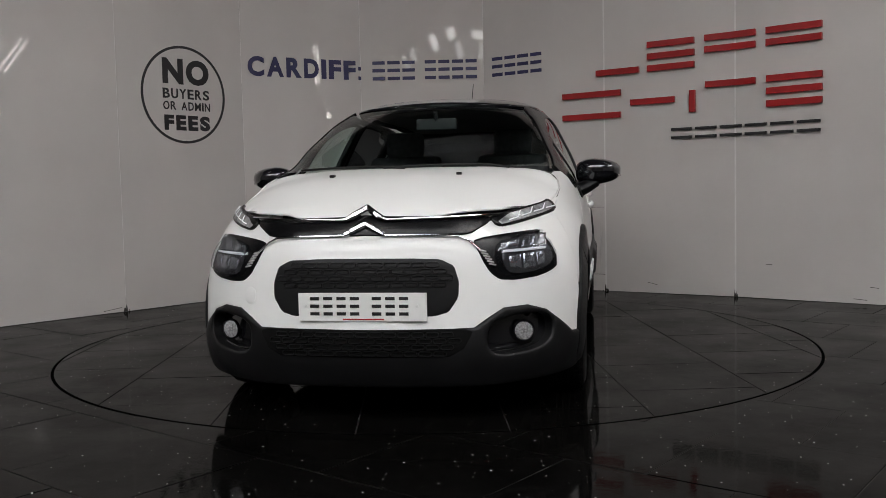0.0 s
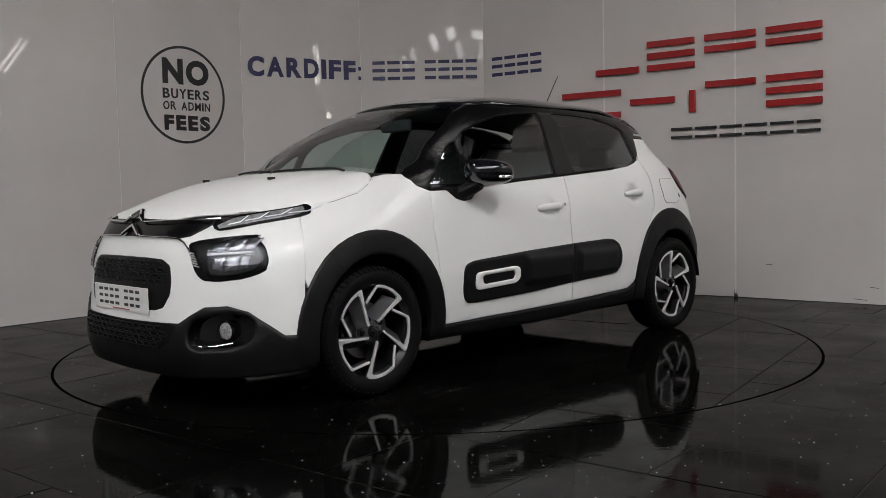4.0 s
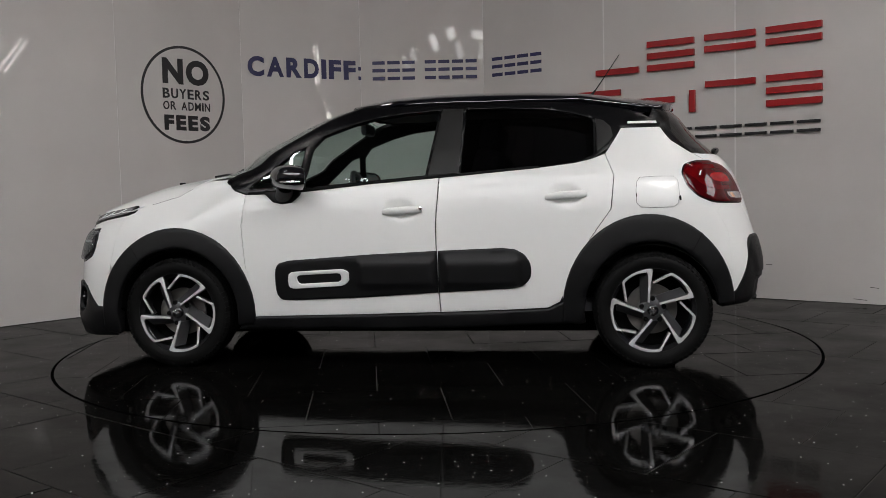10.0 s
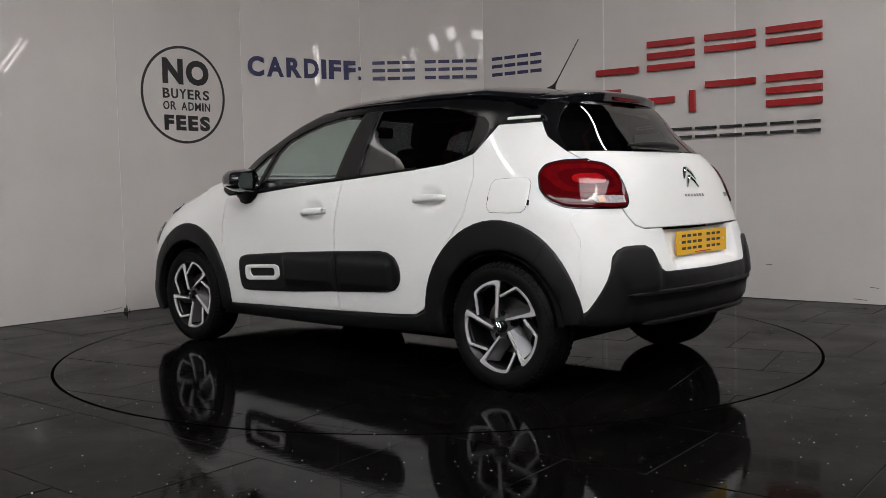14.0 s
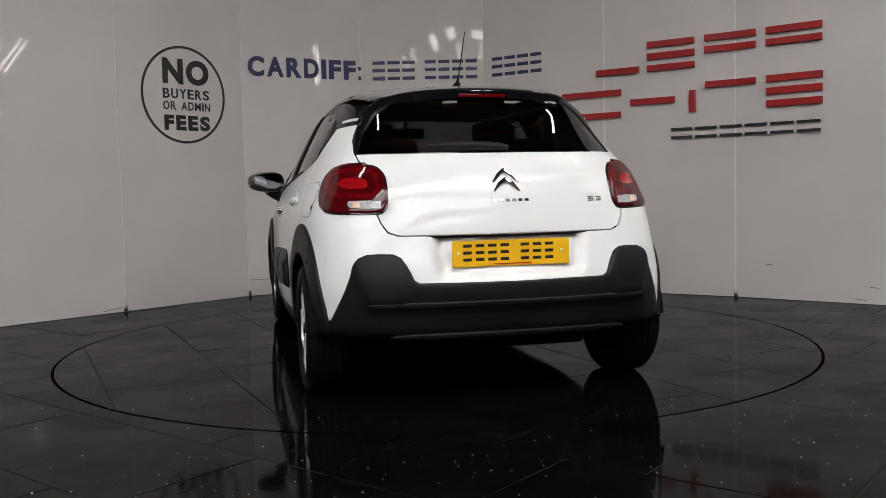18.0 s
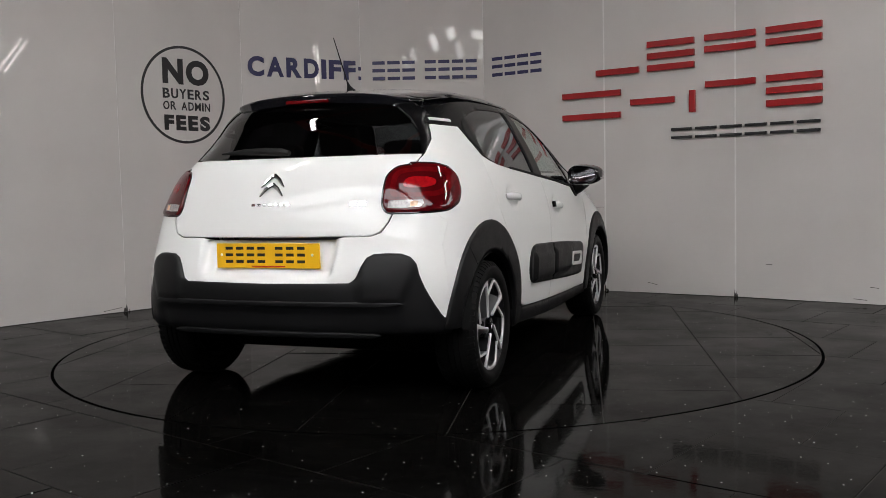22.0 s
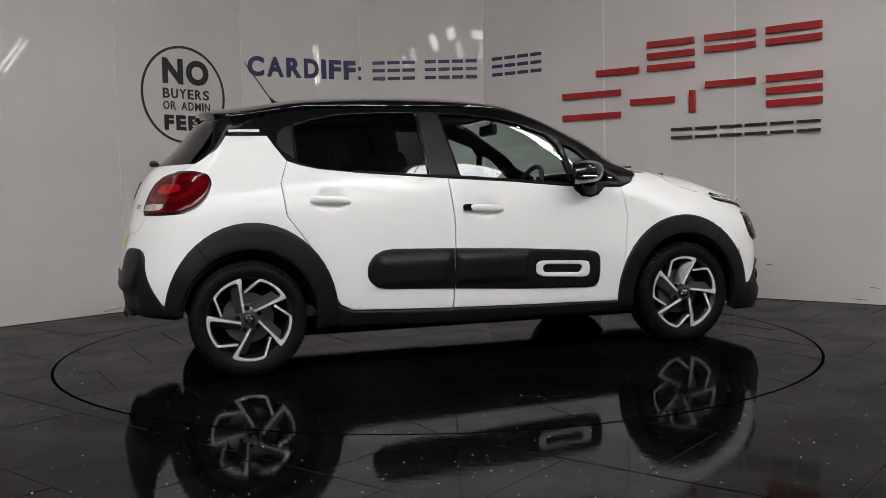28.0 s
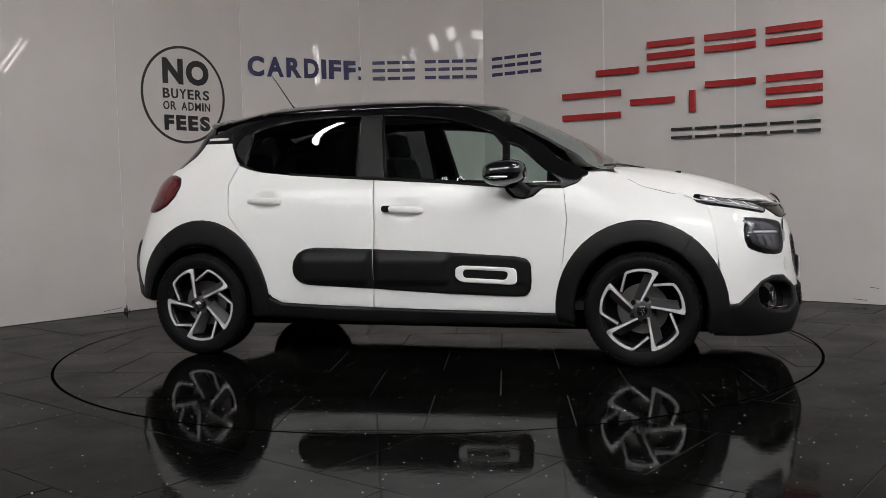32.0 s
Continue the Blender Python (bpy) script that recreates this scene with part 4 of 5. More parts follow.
panel("side_strip", [S(.706, .50), S(.703, .54), S(.685, .566), S(.63, .580), S(.20, .607), S(-.170, .622), S(-.170, .622), S(-.170, .621), S(-.170, .405), S(-.170, .404), S(-.170, .404), S(.20, .382), S(.61, .367), S(.675, .370), S(.70, .398), S(.706, .44)], PLASTIC, car, "black cushioned plastic door strip", step=0.018, off=0.014, edge=0.012, soft=2, extra=pads)
panel("side_strip", [S(-.174, .621), S(-.174, .622), S(-.174, .622), S(-.51, .632), S(-.575, .624), S(-.622, .598), S(-.65, .555), S(-.658, .51), S(-.648, .466), S(-.612, .434), S(-.56, .421), S(-.174, .404), S(-.174, .404), S(-.174, .405)], PLASTIC, car, "black cushioned plastic door strip", step=0.018, off=0.014, edge=0.012, soft=2, extra=pads)
panel("strip_badge", [S(.632, .48), S(.625, .518), S(.58, .523), S(.33, .534), S(.300, .520), S(.298, .470), S(.33, .445), S(.60, .431), S(.628, .44)], WHITE, car, "white rounded frame on the door strip", step=0.02, off=0.022, edge=0.006, soft=1,
      holes=[[S(.585, .487), S(.575, .503), S(.35, .513), S(.338, .495), S(.345, .468), S(.57, .457)]])

# glasshouse
gq = [S(.862, .966), S(.735, 1.072), S(.62, 1.165), S(.566, 1.185), S(.588, .966)]
gf = [S(.548, .966), S(.525, 1.18), S(.47, 1.245), S(.32, 1.30), S(.18, 1.337), S(0, 1.358), S(-.172, 1.367), S(-.105, 1.016), S(.2, .992)]
gr = [S(-.315, 1.368), S(-.5, 1.368), S(-.72, 1.357), S(-.88, 1.33), S(-.985, 1.295), S(-.988, 1.105), S(-.88, 1.065), S(-.72, 1.038), S(-.5, 1.03), S(-.292, 1.024)]
sur = [F(.702, 1.045), F(.680, 1.10), F(.630, 1.20), F(.575, 1.30), F(.512, 1.375), F(.500, 1.405), S(.10, 1.400), S(-.2, 1.402), S(-.5, 1.402), S(-.8, 1.396), S(-1.0, 1.377), S(-1.15, 1.349), S(-1.25, 1.318), S(-1.335, 1.275), S(-1.338, 1.246), S(-1.25, 1.245), S(-1.128, 1.243), S(-1.115, 1.20), S(-1.06, 1.13),
       S(-.975, 1.082), S(-.88, 1.062), S(-.70, 1.042), S(-.19, 1.002), S(.19, .978), S(.57, .943), S(.875, .934), S(.94, .958), S(.992, 1.020)]
panel("window_surround", sur, SURROUND, car, "gloss black pillars and window surround", off=0.002, edge=0.004, deep=0.02, step=0.035, holes=[gq, gf, gr])
for g, m_ in ((gq, GLASS), (gf, GLASS), (gr, PRIVACY)):
    panel("side_window", g, m_, car, "tinted side window" if m_ is GLASS else "dark privacy side window", off=-0.003, edge=0, deep=0.0, step=0.03)
panel("pillar_cover", [S(-.186, 1.370), S(-.302, 1.370), S(-.280, 1.022), S(-.19, 1.012), S(-.120, 1.010)], FRAME_BLACK, car, "satin black door pillar cover", off=0.006, edge=0.004, step=0.03)
panel("quarter_cover", [S(-.998, 1.295), S(-1.04, 1.283), S(-1.075, 1.25), S(-1.085, 1.20), S(-1.06, 1.16), S(-1.0, 1.115)], FRAME_BLACK, car, "satin black quarter cover", off=0.006, edge=0.004, step=0.03)
panel("belt_seal", [S(.86, .945), S(.57, .955), S(.19, .988), S(-.19, 1.012), S(-.70, 1.05), S(-.70, 1.038), S(-.19, 1.000), S(.19, .975), S(.57, .941), S(.86, .932)], RUBBER, car, off=0.008, edge=0.003, step=0.04)
panel("pillar_flash", [S(-1.165, 1.263), S(-1.32, 1.265), S(-1.318, 1.278), S(-1.165, 1.276)], WHITE, car, "small white flash", off=0.006, edge=0.002, step=0.03)
ws = [F(0, 1.405), F(.2, 1.400), F(.40, 1.392), F(.508, 1.375), F(.570, 1.30), F(.625, 1.20), F(.675, 1.10), F(.698, 1.045), F(.3, 1.048), F(0, 1.048)]
panel("windscreen", both(ws), GLASS, car, "tinted windscreen", sides="C", off=-0.002, edge=0, deep=0.0, step=0.06)
rw = [R(0, 1.375), R(.25, 1.37), R(.42, 1.345), R(.50, 1.28), R(.56, 1.20), R(.605, 1.105), R(.3, 1.10), R(0, 1.10)]
panel("rear_window", both(rw), PRIVACY, car, "dark privacy rear window", sides="C", rear=True, off=-0.001, edge=0, deep=0.0, step=0.05)
rs_ = [R(.42, 1.345), R(.47, 1.37), R(.49, 1.35), S(-1.28, 1.30), S(-1.338, 1.27), S(-1.34, 1.246), R(.608, 1.17), R(.614, 1.10), R(.60, 1.105), R(.56, 1.20), R(.50, 1.28)]
panel("rear_pillar", rs_, SURROUND, car, rear=True, off=0.003, edge=0.003, step=0.03)


# bonnet and roof are height fields
def curve_through(pairs):
    k = np.array([p[0] for p in pairs])[::-1]
    v = np.array([p[1] for p in pairs])[::-1]

    def f(x):
        i, h, s, d = hermite(k, v, np.clip(x, k[0], k[-1]))
        return v[i] * (1 + 2 * s) * (1 - s) ** 2 + d[i] * h * s * (1 - s) ** 2 + v[i + 1] * s ** 2 * (3 - 2 * s) + d[i + 1] * h * s ** 2 * (s - 1)
    return f


BONNET = curve_through([(2.00, .775), (1.97, .815), (1.93, .848), (1.85, .885), (1.76, .916), (1.56, .972), (1.38, 1.005), (1.23, 1.025), (1.08, 1.035), (0.9, 1.04)])
ROOF = curve_through([(.50, 1.384), (.45, 1.403), (.32, 1.436), (.19, 1.458), (0, 1.472), (-.24, 1.477), (-.48, 1.475), (-.81, 1.462), (-1.01, 1.447), (-1.21, 1.424), (-1.40, 1.396), (-1.5, 1.37)])


# the bonnet's edge in plan, and how far it bends down there to meet the wings
RIM_X, RIM_Y, RIM_DROP = (1.12, 1.15, 1.20, 1.27, 1.41, 1.56, 1.68, 1.79, 1.855, 1.905), (.70, .72, .735, .743, .735, .705, .63, .53, .42, .36), (0, -.006, -.018, -.035, -.031, -.033, -.020, -.004, .006, .010)


def bonnet_z(x, y):
    a = np.abs(y)
    blend = np.interp(x, RIM_X, RIM_DROP) * np.clip(a / np.interp(x, RIM_X, RIM_Y), 0, 1.06) ** 5
    return BONNET(x + 0.35 * a ** 2) + blend - 0.05 * (0.45 + 0.55 * np.clip((x - 1.1) / 0.3, 0, 1)) * (a / 0.74) ** 4 - 0.003 * np.exp(-((a - 0.46 - 0.06 * (1.9 - x)) / 0.05) ** 2) + 0.002 + 0.012 * np.clip((1.88 - x) / 0.4, 0, 1)


def roof_z(x, y):
    a = np.abs(y)
    return ROOF(x + 0.35 * a ** 2) - 0.030 * (a / 0.5) ** 2 - 0.035 * (a / 0.57) ** 8 + 0.012 - 0.045 * np.clip((-0.9 - x) / 0.45, 0, 1) * (a / 0.5) ** 2.5


def field(fn):
    at = lambda v: np.stack([v[:, 0], v[:, 1], fn(v[:, 0], v[:, 1])], -1)

    def normal(v):
        e = 0.004
        gx = (fn(v[:, 0] + e, v[:, 1]) - fn(v[:, 0] - e, v[:, 1])) / (2 * e)
        gy = (fn(v[:, 0], v[:, 1] + e) - fn(v[:, 0], v[:, 1] - e)) / (2 * e)
        n = np.stack([-gx, -gy, np.ones(len(v))], -1)
        return n / np.linalg.norm(n, axis=1, keepdims=True)
    return at, normal


def top_panel(name, half, fn, material, parent, label="", step=0.04, **kw):
    at, normal = field(fn)
    outline = list(half) + [(x, -y) for x, y in reversed(half) if abs(y) > 1e-5]
    vs, fs = sheet(outline, step, at, normal, **kw)
    return put(name, mesh_from(name, vs, fs, material), parent, label)


top_panel("bonnet", [(1.966, 0), (1.957, .15), (1.930, .30), (1.880, .42), (1.805, .53), (1.68, .63), (1.56, .705), (1.41, .735), (1.27, .743), (1.20, .731), (1.15, .70), (1.12, .64), (1.10, .5), (1.115, .3), (1.125, 0)], bonnet_z, WHITE, car, "white bonnet with soft creases", gap=0.002, edge=0.006, deep=0.006)
top_panel("cowl", [(1.14, 0), (1.13, .3), (1.11, .5), (1.13, .64), (1.06, .70), (.98, .66), (1.0, .5), (1.05, .3), (1.07, 0)], lambda x, y: bonnet_z(x, y) - 0.012 + 0 * x, FRAME_BLACK, car, "black cowl grille below the windscreen", off=0, edge=0.004)
top_panel("roof", [(.42, 0), (.405, .2), (.365, .36), (.31, .44), (.22, .50), (.0, .557), (-.4, .578), (-.8, .562), (-1.05, .53), (-1.20, .505), (-1.27, .47), (-1.30, .38), (-1.315, .2), (-1.32, 0)], roof_z, BLACK_PAINT, car, "gloss black roof", off=0.006, edge=0.01, deep=0.03)
top_panel("spoiler", [(-1.30, 0), (-1.295, .2), (-1.28, .38), (-1.25, .47), (-1.19, .50), (-1.24, .505), (-1.32, .475), (-1.385, .425), (-1.425, .33), (-1.452, .2), (-1.458, 0)], roof_z, BLACK_PAINT, car, "gloss black roof spoiler", off=0.008, edge=0.012, deep=0.035, step=0.03)
# Thin dark tube drawn along the shut gap in place of its shade.
for side in (1, -1):
    rim = [(1.86, .41), (1.79, .535), (1.68, .637), (1.56, .711), (1.41, .740), (1.27, .746), (1.205, .734), (1.155, .705)]
    rim = [((1 - k / 5) * a[0] + k / 5 * b[0], (1 - k / 5) * a[1] + k / 5 * b[1]) for a, b in zip(rim, rim[1:]) for k in range(5)]
    part("shut_line_shade", tube_bm([(x, side * y, float(bonnet_z(np.array([x]), np.array([y]))[0]) + 0.001) for x, y in rim], 0.0015, 6), LINER, car, "dark line standing for shade in the shut gap")


# wheels
def build_wheel():
    """A wheel with its axle along y, its outer face towards +y, at the origin."""
    w = new("wheel")
    ro, ri, hw = 0.300, 0.217, 0.098
    prof = [(ri - 0.004, -hw + 0.012), (ri + 0.012, -hw + 0.002), (ri + 0.045, -hw - 0.006), (ro - 0.022, -hw + 0.004), (ro - 0.006, -hw + 0.02), (ro - 0.001, -hw + 0.045)]
    tread = []
    for k in range(4):
        y0 = -hw + 0.05 + k * 0.027
        tread += [(ro, y0), (ro, y0 + 0.02), (ro - 0.006, y0 + 0.0215), (ro - 0.006, y0 + 0.0255)]
    tread = tread[:-2]
    prof = prof + tread + [(r, -h) for r, h in reversed(prof)]
    part("tyre", lathe_bm(prof, 72, "Y"), RUBBER, w, "black tyre", sharp=50)
    lugs_v, lugs_f = [], []
    for k in range(64):
        for s in (1, -1):
            i = len(lugs_v)
            for r, y, skew in ((0.3003, 0.054, 0.0), (0.2972, 0.080, 0.012), (0.2815, 0.0968, 0.020)):
                for da in (-0.030, 0.030):
                    for dr in (0.0, -0.012):
                        a = (k + 0.25 * s) * 2 * math.pi / 64 + da + skew
                        lugs_v.append(((r + dr) * math.cos(a), s * y, (r + dr) * math.sin(a)))
            for j in (i, i + 4):
                lugs_f += [(j, j + 2, j + 6, j + 4), (j, j + 4, j + 5, j + 1), (j + 2, j + 3, j + 7, j + 6)]
            lugs_f += [(i, i + 1, i + 3, i + 2), (i + 8, i + 10, i + 11, i + 9)]
    tagged(put("tread", mesh_from("tread", lugs_v, lugs_f, RUBBER, False), w), "shoulder blocks of the tread", kind="stuff")
    part("rim_barrel", lathe_bm([(ri, -hw + 0.012), (ri - 0.012, -hw + 0.02), (ri - 0.022, -0.02), (ri - 0.020, 0.06), (ri - 0.012, hw - 0.030), (ri + 0.002, hw - 0.014), (ri + 0.005, hw - 0.010), (ri - 0.001, hw - 0.009), (ri - 0.005, hw - 0.014)], 64, "Y"), DARK_ALLOY, w, "dark alloy rim barrel")
    part("brake_disc", lathe_bm([(0.0, -0.01), (0.13, -0.01), (0.13, 0.008), (0.075, 0.008), (0.07, 0.03), (0.0, 0.03)], 40, "Y"), DISC_STEEL, w)
    part("back_plate", lathe_bm([(0.0, -0.03), (ri - 0.02, -0.03)], 40, "Y"), LINER, w)
    up = Matrix(((1, 0, 0, 0), (0, 0, 1, 0), (0, 1, 0, 0), (0, 0, 0, 1)))

    def pol(r, a):
        return (r * math.cos(radians(a)), r * math.sin(radians(a)))

    rr = ri - 0.002
    part("hub_plate", lathe_bm([(0.0, 0.066), (0.050, 0.066), (0.060, 0.060), (0.064, 0.04), (0.064, 0.0)], 40, "Y"), SPOKE_FLANK, w, "grey alloy hub")
    for k in range(5):
        turn = pose(0, 0, 0, 0, -72 * k, 0)
        # the slanting bar that widens to the rim, the edge along the rim and the thin return that meets the next bar
        bar = [pol(0.044, -20), pol(0.130, -1.6), pol(rr - 0.006, 3.4), pol(rr - 0.002, 1.6), pol(rr, -2), pol(rr, -6), pol(rr - 0.015, -6.6), pol(rr - 0.027, -3.8), pol(0.130, -7.4), pol(0.051, -31)]
        lip = [pol(rr, a) for a in (-5, -11, -18, -25, -32, -38, -41)] + [pol(rr - f, a) for a, f in ((-41, 0.015), (-38, 0.014), (-32, 0.013), (-25, 0.013), (-18, 0.014), (-11, 0.016), (-7, 0.018))]
        ret = [pol(rr, -40.5), pol(rr - 0.004, -44), pol(rr - 0.014, -46.5), pol(0.146, -70), pol(0.136, -67), pol(rr - 0.020, -43.5), pol(rr - 0.012, -40.5)]
        for name, shape, deep, high, rise in (("spoke", bar, 0.044, 0.011, 0.0), ("spoke_edge", lip, 0.034, 0.010, 0.0), ("spoke_return", ret, 0.034, 0.009, 0.0)):
            body = part(name, prism_bm(shape, deep, 0.0, turn @ Matrix.Translation((0, 0.0785 - deep, 0)) @ up), DARK_ALLOY, w, "dark alloy spoke flank")
            part("machined_face", prism_bm(shape, high, 0.0025, turn @ Matrix.Translation((0, 0.0785 + rise, 0)) @ up), SILVER, w, "bright machined spoke face")
        # the grey flank that slopes from the bar down into the pocket
        hi, lo = [pol(0.053, -31), pol(0.13, -7.9), pol(rr - 0.028, -4.2)], [pol(0.070, -58), pol(0.125, -27), pol(rr - 0.034, -17)]
        vs = [(x, 0.080, z) for x, z in hi] + [(x, 0.036, z) for x, z in lo] + [(x, 0.026, z) for x, z in hi] + [(x, 0.026, z) for x, z in lo]
        fs = [(0, 1, 4, 3), (1, 2, 5, 4), (3, 4, 10, 9), (4, 5, 11, 10), (0, 3, 9, 6), (2, 8, 11, 5)]
        flank = mesh_from("spoke_flank", vs, fs, SPOKE_FLANK, False)
        put("spoke_flank", flank, w, "grey sloping spoke flank", turn)
        bolt = pol(0.058, 3)
        part("wheel_bolt", lathe_bm([(0.0, 0.069), (0.010, 0.069), (0.011, 0.066), (0.013, 0.066), (0.013, 0.060)], 12, "Y"), LINER, w, m=turn @ Matrix.Translation((bolt[0], 0, bolt[1])))
    part("hub_cap", lathe_bm([(0.0, 0.0925), (0.022, 0.0915), (0.027, 0.088), (0.028, 0.06)], 32, "Y"), PIANO, w, "black hub cap")
    for z in (-0.004, 0.010):
        part("cap_chevron", tube_bm([(-0.018, 0.092, z - 0.012), (0, 0.094, z), (0.018, 0.092, z - 0.012)], 0.0024, 6), CHROME_TRIM, w)
    return w


wheel = build_wheel()
wheel.parent = car
for x, s, a in ((1.27, 1, 66), (1.27, -1, 38), (-1.27, 1, 87), (-1.27, -1, 77)):
    m = Matrix.Translation((x, s * 0.752, 0.2995)) @ pose(0, 0, 0, 0, -a, 0 if s > 0 else 180)
    if x > 0 and s > 0:
        wheel.matrix_basis = m
    else:
        copy_thing(wheel, m)
for x in (1.262, -1.262):
    for s in (1, -1):
        bm = lathe_bm([(0.335, 0.845), (0.345, 0.80), (0.345, 0.50), (0.20, 0.50)], 36, "Y", 4, 172)
        bm.transform(Matrix.Translation((x, 0, 0.30)) @ Matrix.Diagonal((1, s, 1, 1)))
        part("wheel_liner", bm, LINER, car)
part("underbody", box_bm(-1.30, 1.75, -0.56, 0.56, 0.150, 0.30, 0.03), LINER, car)
part("underbody", box_bm(-0.9, 0.9, -0.79, 0.79, 0.225, 0.27, 0.02), LINER, car)


# ---- lamps, grille, badges, plates ----
def skin_frame(u, z, off=0.0):
    """A matrix on the skin: x to the car's left round it, y up, z out."""
    p = skin(u, z)[0]
    n = skin_normal(np.array([u]), np.array([z]))[0]
    nz = Vector(n).normalized()
    ax = Vector((0, 0, 1)).cross(nz).normalized()
    ay = nz.cross(ax)
    o = Vector(p) + nz * off
    return Matrix(((ax.x, ay.x, nz.x, o.x), (ax.y, ay.y, nz.y, o.y), (ax.z, ay.z, nz.z, o.z), (0, 0, 0, 1)))


def round_rect(w, h, r, n=4):
    out = []
    for cx, cy, a in ((w / 2 - r, h / 2 - r, 0), (-w / 2 + r, h / 2 - r, 90), (-w / 2 + r, -h / 2 + r, 180), (w / 2 - r, -h / 2 + r, 270)):
        out += [(cx + r * math.cos(radians(a + 90 * k / n)), cy + r * math.sin(radians(a + 90 * k / n))) for k in range(n + 1)]
    return out


# upper band between bonnet and bumper
band = [F(0, .836), F(.10, .830), F(.30, .826), F(.50, .824), F(.485, .795), F(.425, .757), F(.38, .750), F(.1, .752), F(0, .755)]
panel("nose_band", both(band), SURROUND, car, "black band between the chrome bars", sides="C", off=0.007, edge=0.005, step=0.02)
part("chrome_bar", tube_bm(skin_path([F(-.52, .822), F(-.3, .814), F(-.085, .811), F(-.045, .828), F(-.001, .852), F(.001, .852), F(.045, .828), F(.085, .811), F(.3, .814), F(.52, .822)], 0.020), [0.0042] * 16 + [0.007, 0.008, 0.009, 0.010, 0.011, 0.012, 0.013, 0.0135] + [0.014] * 24 + [0.0135, 0.013, 0.012, 0.011, 0.010, 0.009, 0.008, 0.007] + [0.0042] * 17, 8, 1.0), CHROME, car, "upper chrome bar with a raised peak")
for s in (1, -1):
    part("chrome_bar", tube_bm(skin_path([F(s * .001, .797), F(s * .04, .778), F(s * .085, .754), F(s * .30, .750), F(s * .375, .745), F(s * .41, .73), F(s * .46, .688)], 0.013), [0.014] * 8 + [0.013] * 4 + [0.011] * 4 + [0.0042] * 33, 8, 1.0), CHROME, car, "lower chrome bar running into the lamp")
    for k in range(6):
        m = skin_frame(*F(s * (.467 + k * 0.0075), .684 - k * 0.0105), 0.014)
        part("light_blade", prism_bm(round_rect(0.030, 0.006, 0.002, 2), 0.006, 0, m @ pose(0, 0, 0, 0, 0, -14 * s)), WHITE_LENS, car, "small white daytime light blade")
grille = panel("grille", both([F(0, .668), F(.20, .667), F(.31, .662), F(.365, .635), F(.385, .57), F(.382, .51), F(.345, .452), F(.29, .436), F(0, .432)]), PLASTIC, car, "black rounded upper grille", sides="C", off=0.004, edge=0.006, step=0.03, soft=1)[0]
piece = None
for r in range(4):
    for k in range(-6, 7):
        y = (k + 0.5 * (r % 2)) * 0.056
        z = 0.640 - r * 0.026
        if abs(y) > 0.345 - (0.03 if r == 0 else 0.0):
            continue
        m = skin_frame(*F(y if abs(y) > 1e-6 else 1e-6, z), 0.004)
        if piece is None:
            link = [(x, y, 0.003) for x, y in round_rect(0.050, 0.018, 0.008, 3)]
            piece = part("grille_piece", tube_bm(link + link[:1], 0.0026, 6), PLASTIC, grille)
            piece.matrix_basis = m
        else:
            put("grille_piece", piece.data, grille, m=m)
lower_grille = panel("lower_grille", both([F(0, .384), F(.40, .388), F(.435, .375), F(.40, .31), F(.345, .282), F(0, .278)]), LINER, car, "black lower air intake", sides="C", off=0.016, edge=0.004, step=0.03)[0]
for r in range(4):
    for k in range(-7, 8):
        y = (k + 0.5 * (r % 2)) * 0.056
        z = 0.366 - r * 0.024
        if abs(y) < 0.385 - r * 0.012:
            put("grille_piece", piece.data, lower_grille, m=skin_frame(*F(y if abs(y) > 1e-6 else 1e-6, z), 0.016))

head_out = [F(.425, .728), F(.47, .742), F(.55, .753), F(.64, .762), F(.695, .764), S(1.778, .752), S(1.764, .715), S(1.768, .655), S(1.787, .608), F(.690, .578), F(.60, .567), F(.535, .572), F(.50, .60), F(.475, .64), F(.45, .69)]
drl_out = [F(.49, .822), F(.56, .838), F(.64, .858), F(.685, .872), S(1.528, .884), S(1.518, .866), S(1.545, .836), F(.68, .812), F(.60, .790), F(.535, .778), F(.505, .79)]
heads = dict(zip("LR", panel("headlamp", head_out, SURROUND, car, "black headlamp with bright reflectors", off=0.006, edge=0.008, step=0.02, soft=1)))
drls = dict(zip("LR", panel("daytime_lamp", drl_out, SURROUND, car, "slim daytime lamp in gloss black", off=0.012, edge=0.006, step=0.02, soft=1)))
panel("lamp_chamber", [F(.535, .712), F(.60, .735), F(.66, .745), F(.700, .748), S(1.800, .735), S(1.785, .70), S(1.790, .655), S(1.812, .622), F(.67, .598), F(.60, .592), F(.565, .600), F(.545, .64)], CHAMBER, heads, "dark bright-metal lamp chamber", off=0.0125, edge=0.004, step=0.02, soft=1, deep=0.006)
for field_ in (((.545, .688), (.552, .712), (.606, .728), (.600, .690)), ((.612, .690), (.618, .730), (.664, .740), (.658, .694)), ((.668, .694), (.674, .741), (.704, .744), (.700, .698)),
               ((.572, .618), (.566, .660), (.612, .668), (.616, .612)), ((.624, .610), (.620, .668), (.662, .672), (.668, .616)), ((.674, .618), (.669, .672), (.699, .676), (.702, .628))):
    panel("reflector", [F(y, z) for y, z in field_], REFLECTOR, heads, "bright lamp reflector", off=0.0150, edge=0.005, step=0.012, deep=0.008)
panel("lamp_blade", [F(.540, .674), F(.545, .684), F(.62, .687), F(.702, .690), F(.702, .682), F(.62, .677)], STRIP, heads, "thin white blade across the lamp", off=0.0175, edge=0.002, step=0.02, deep=0.006)
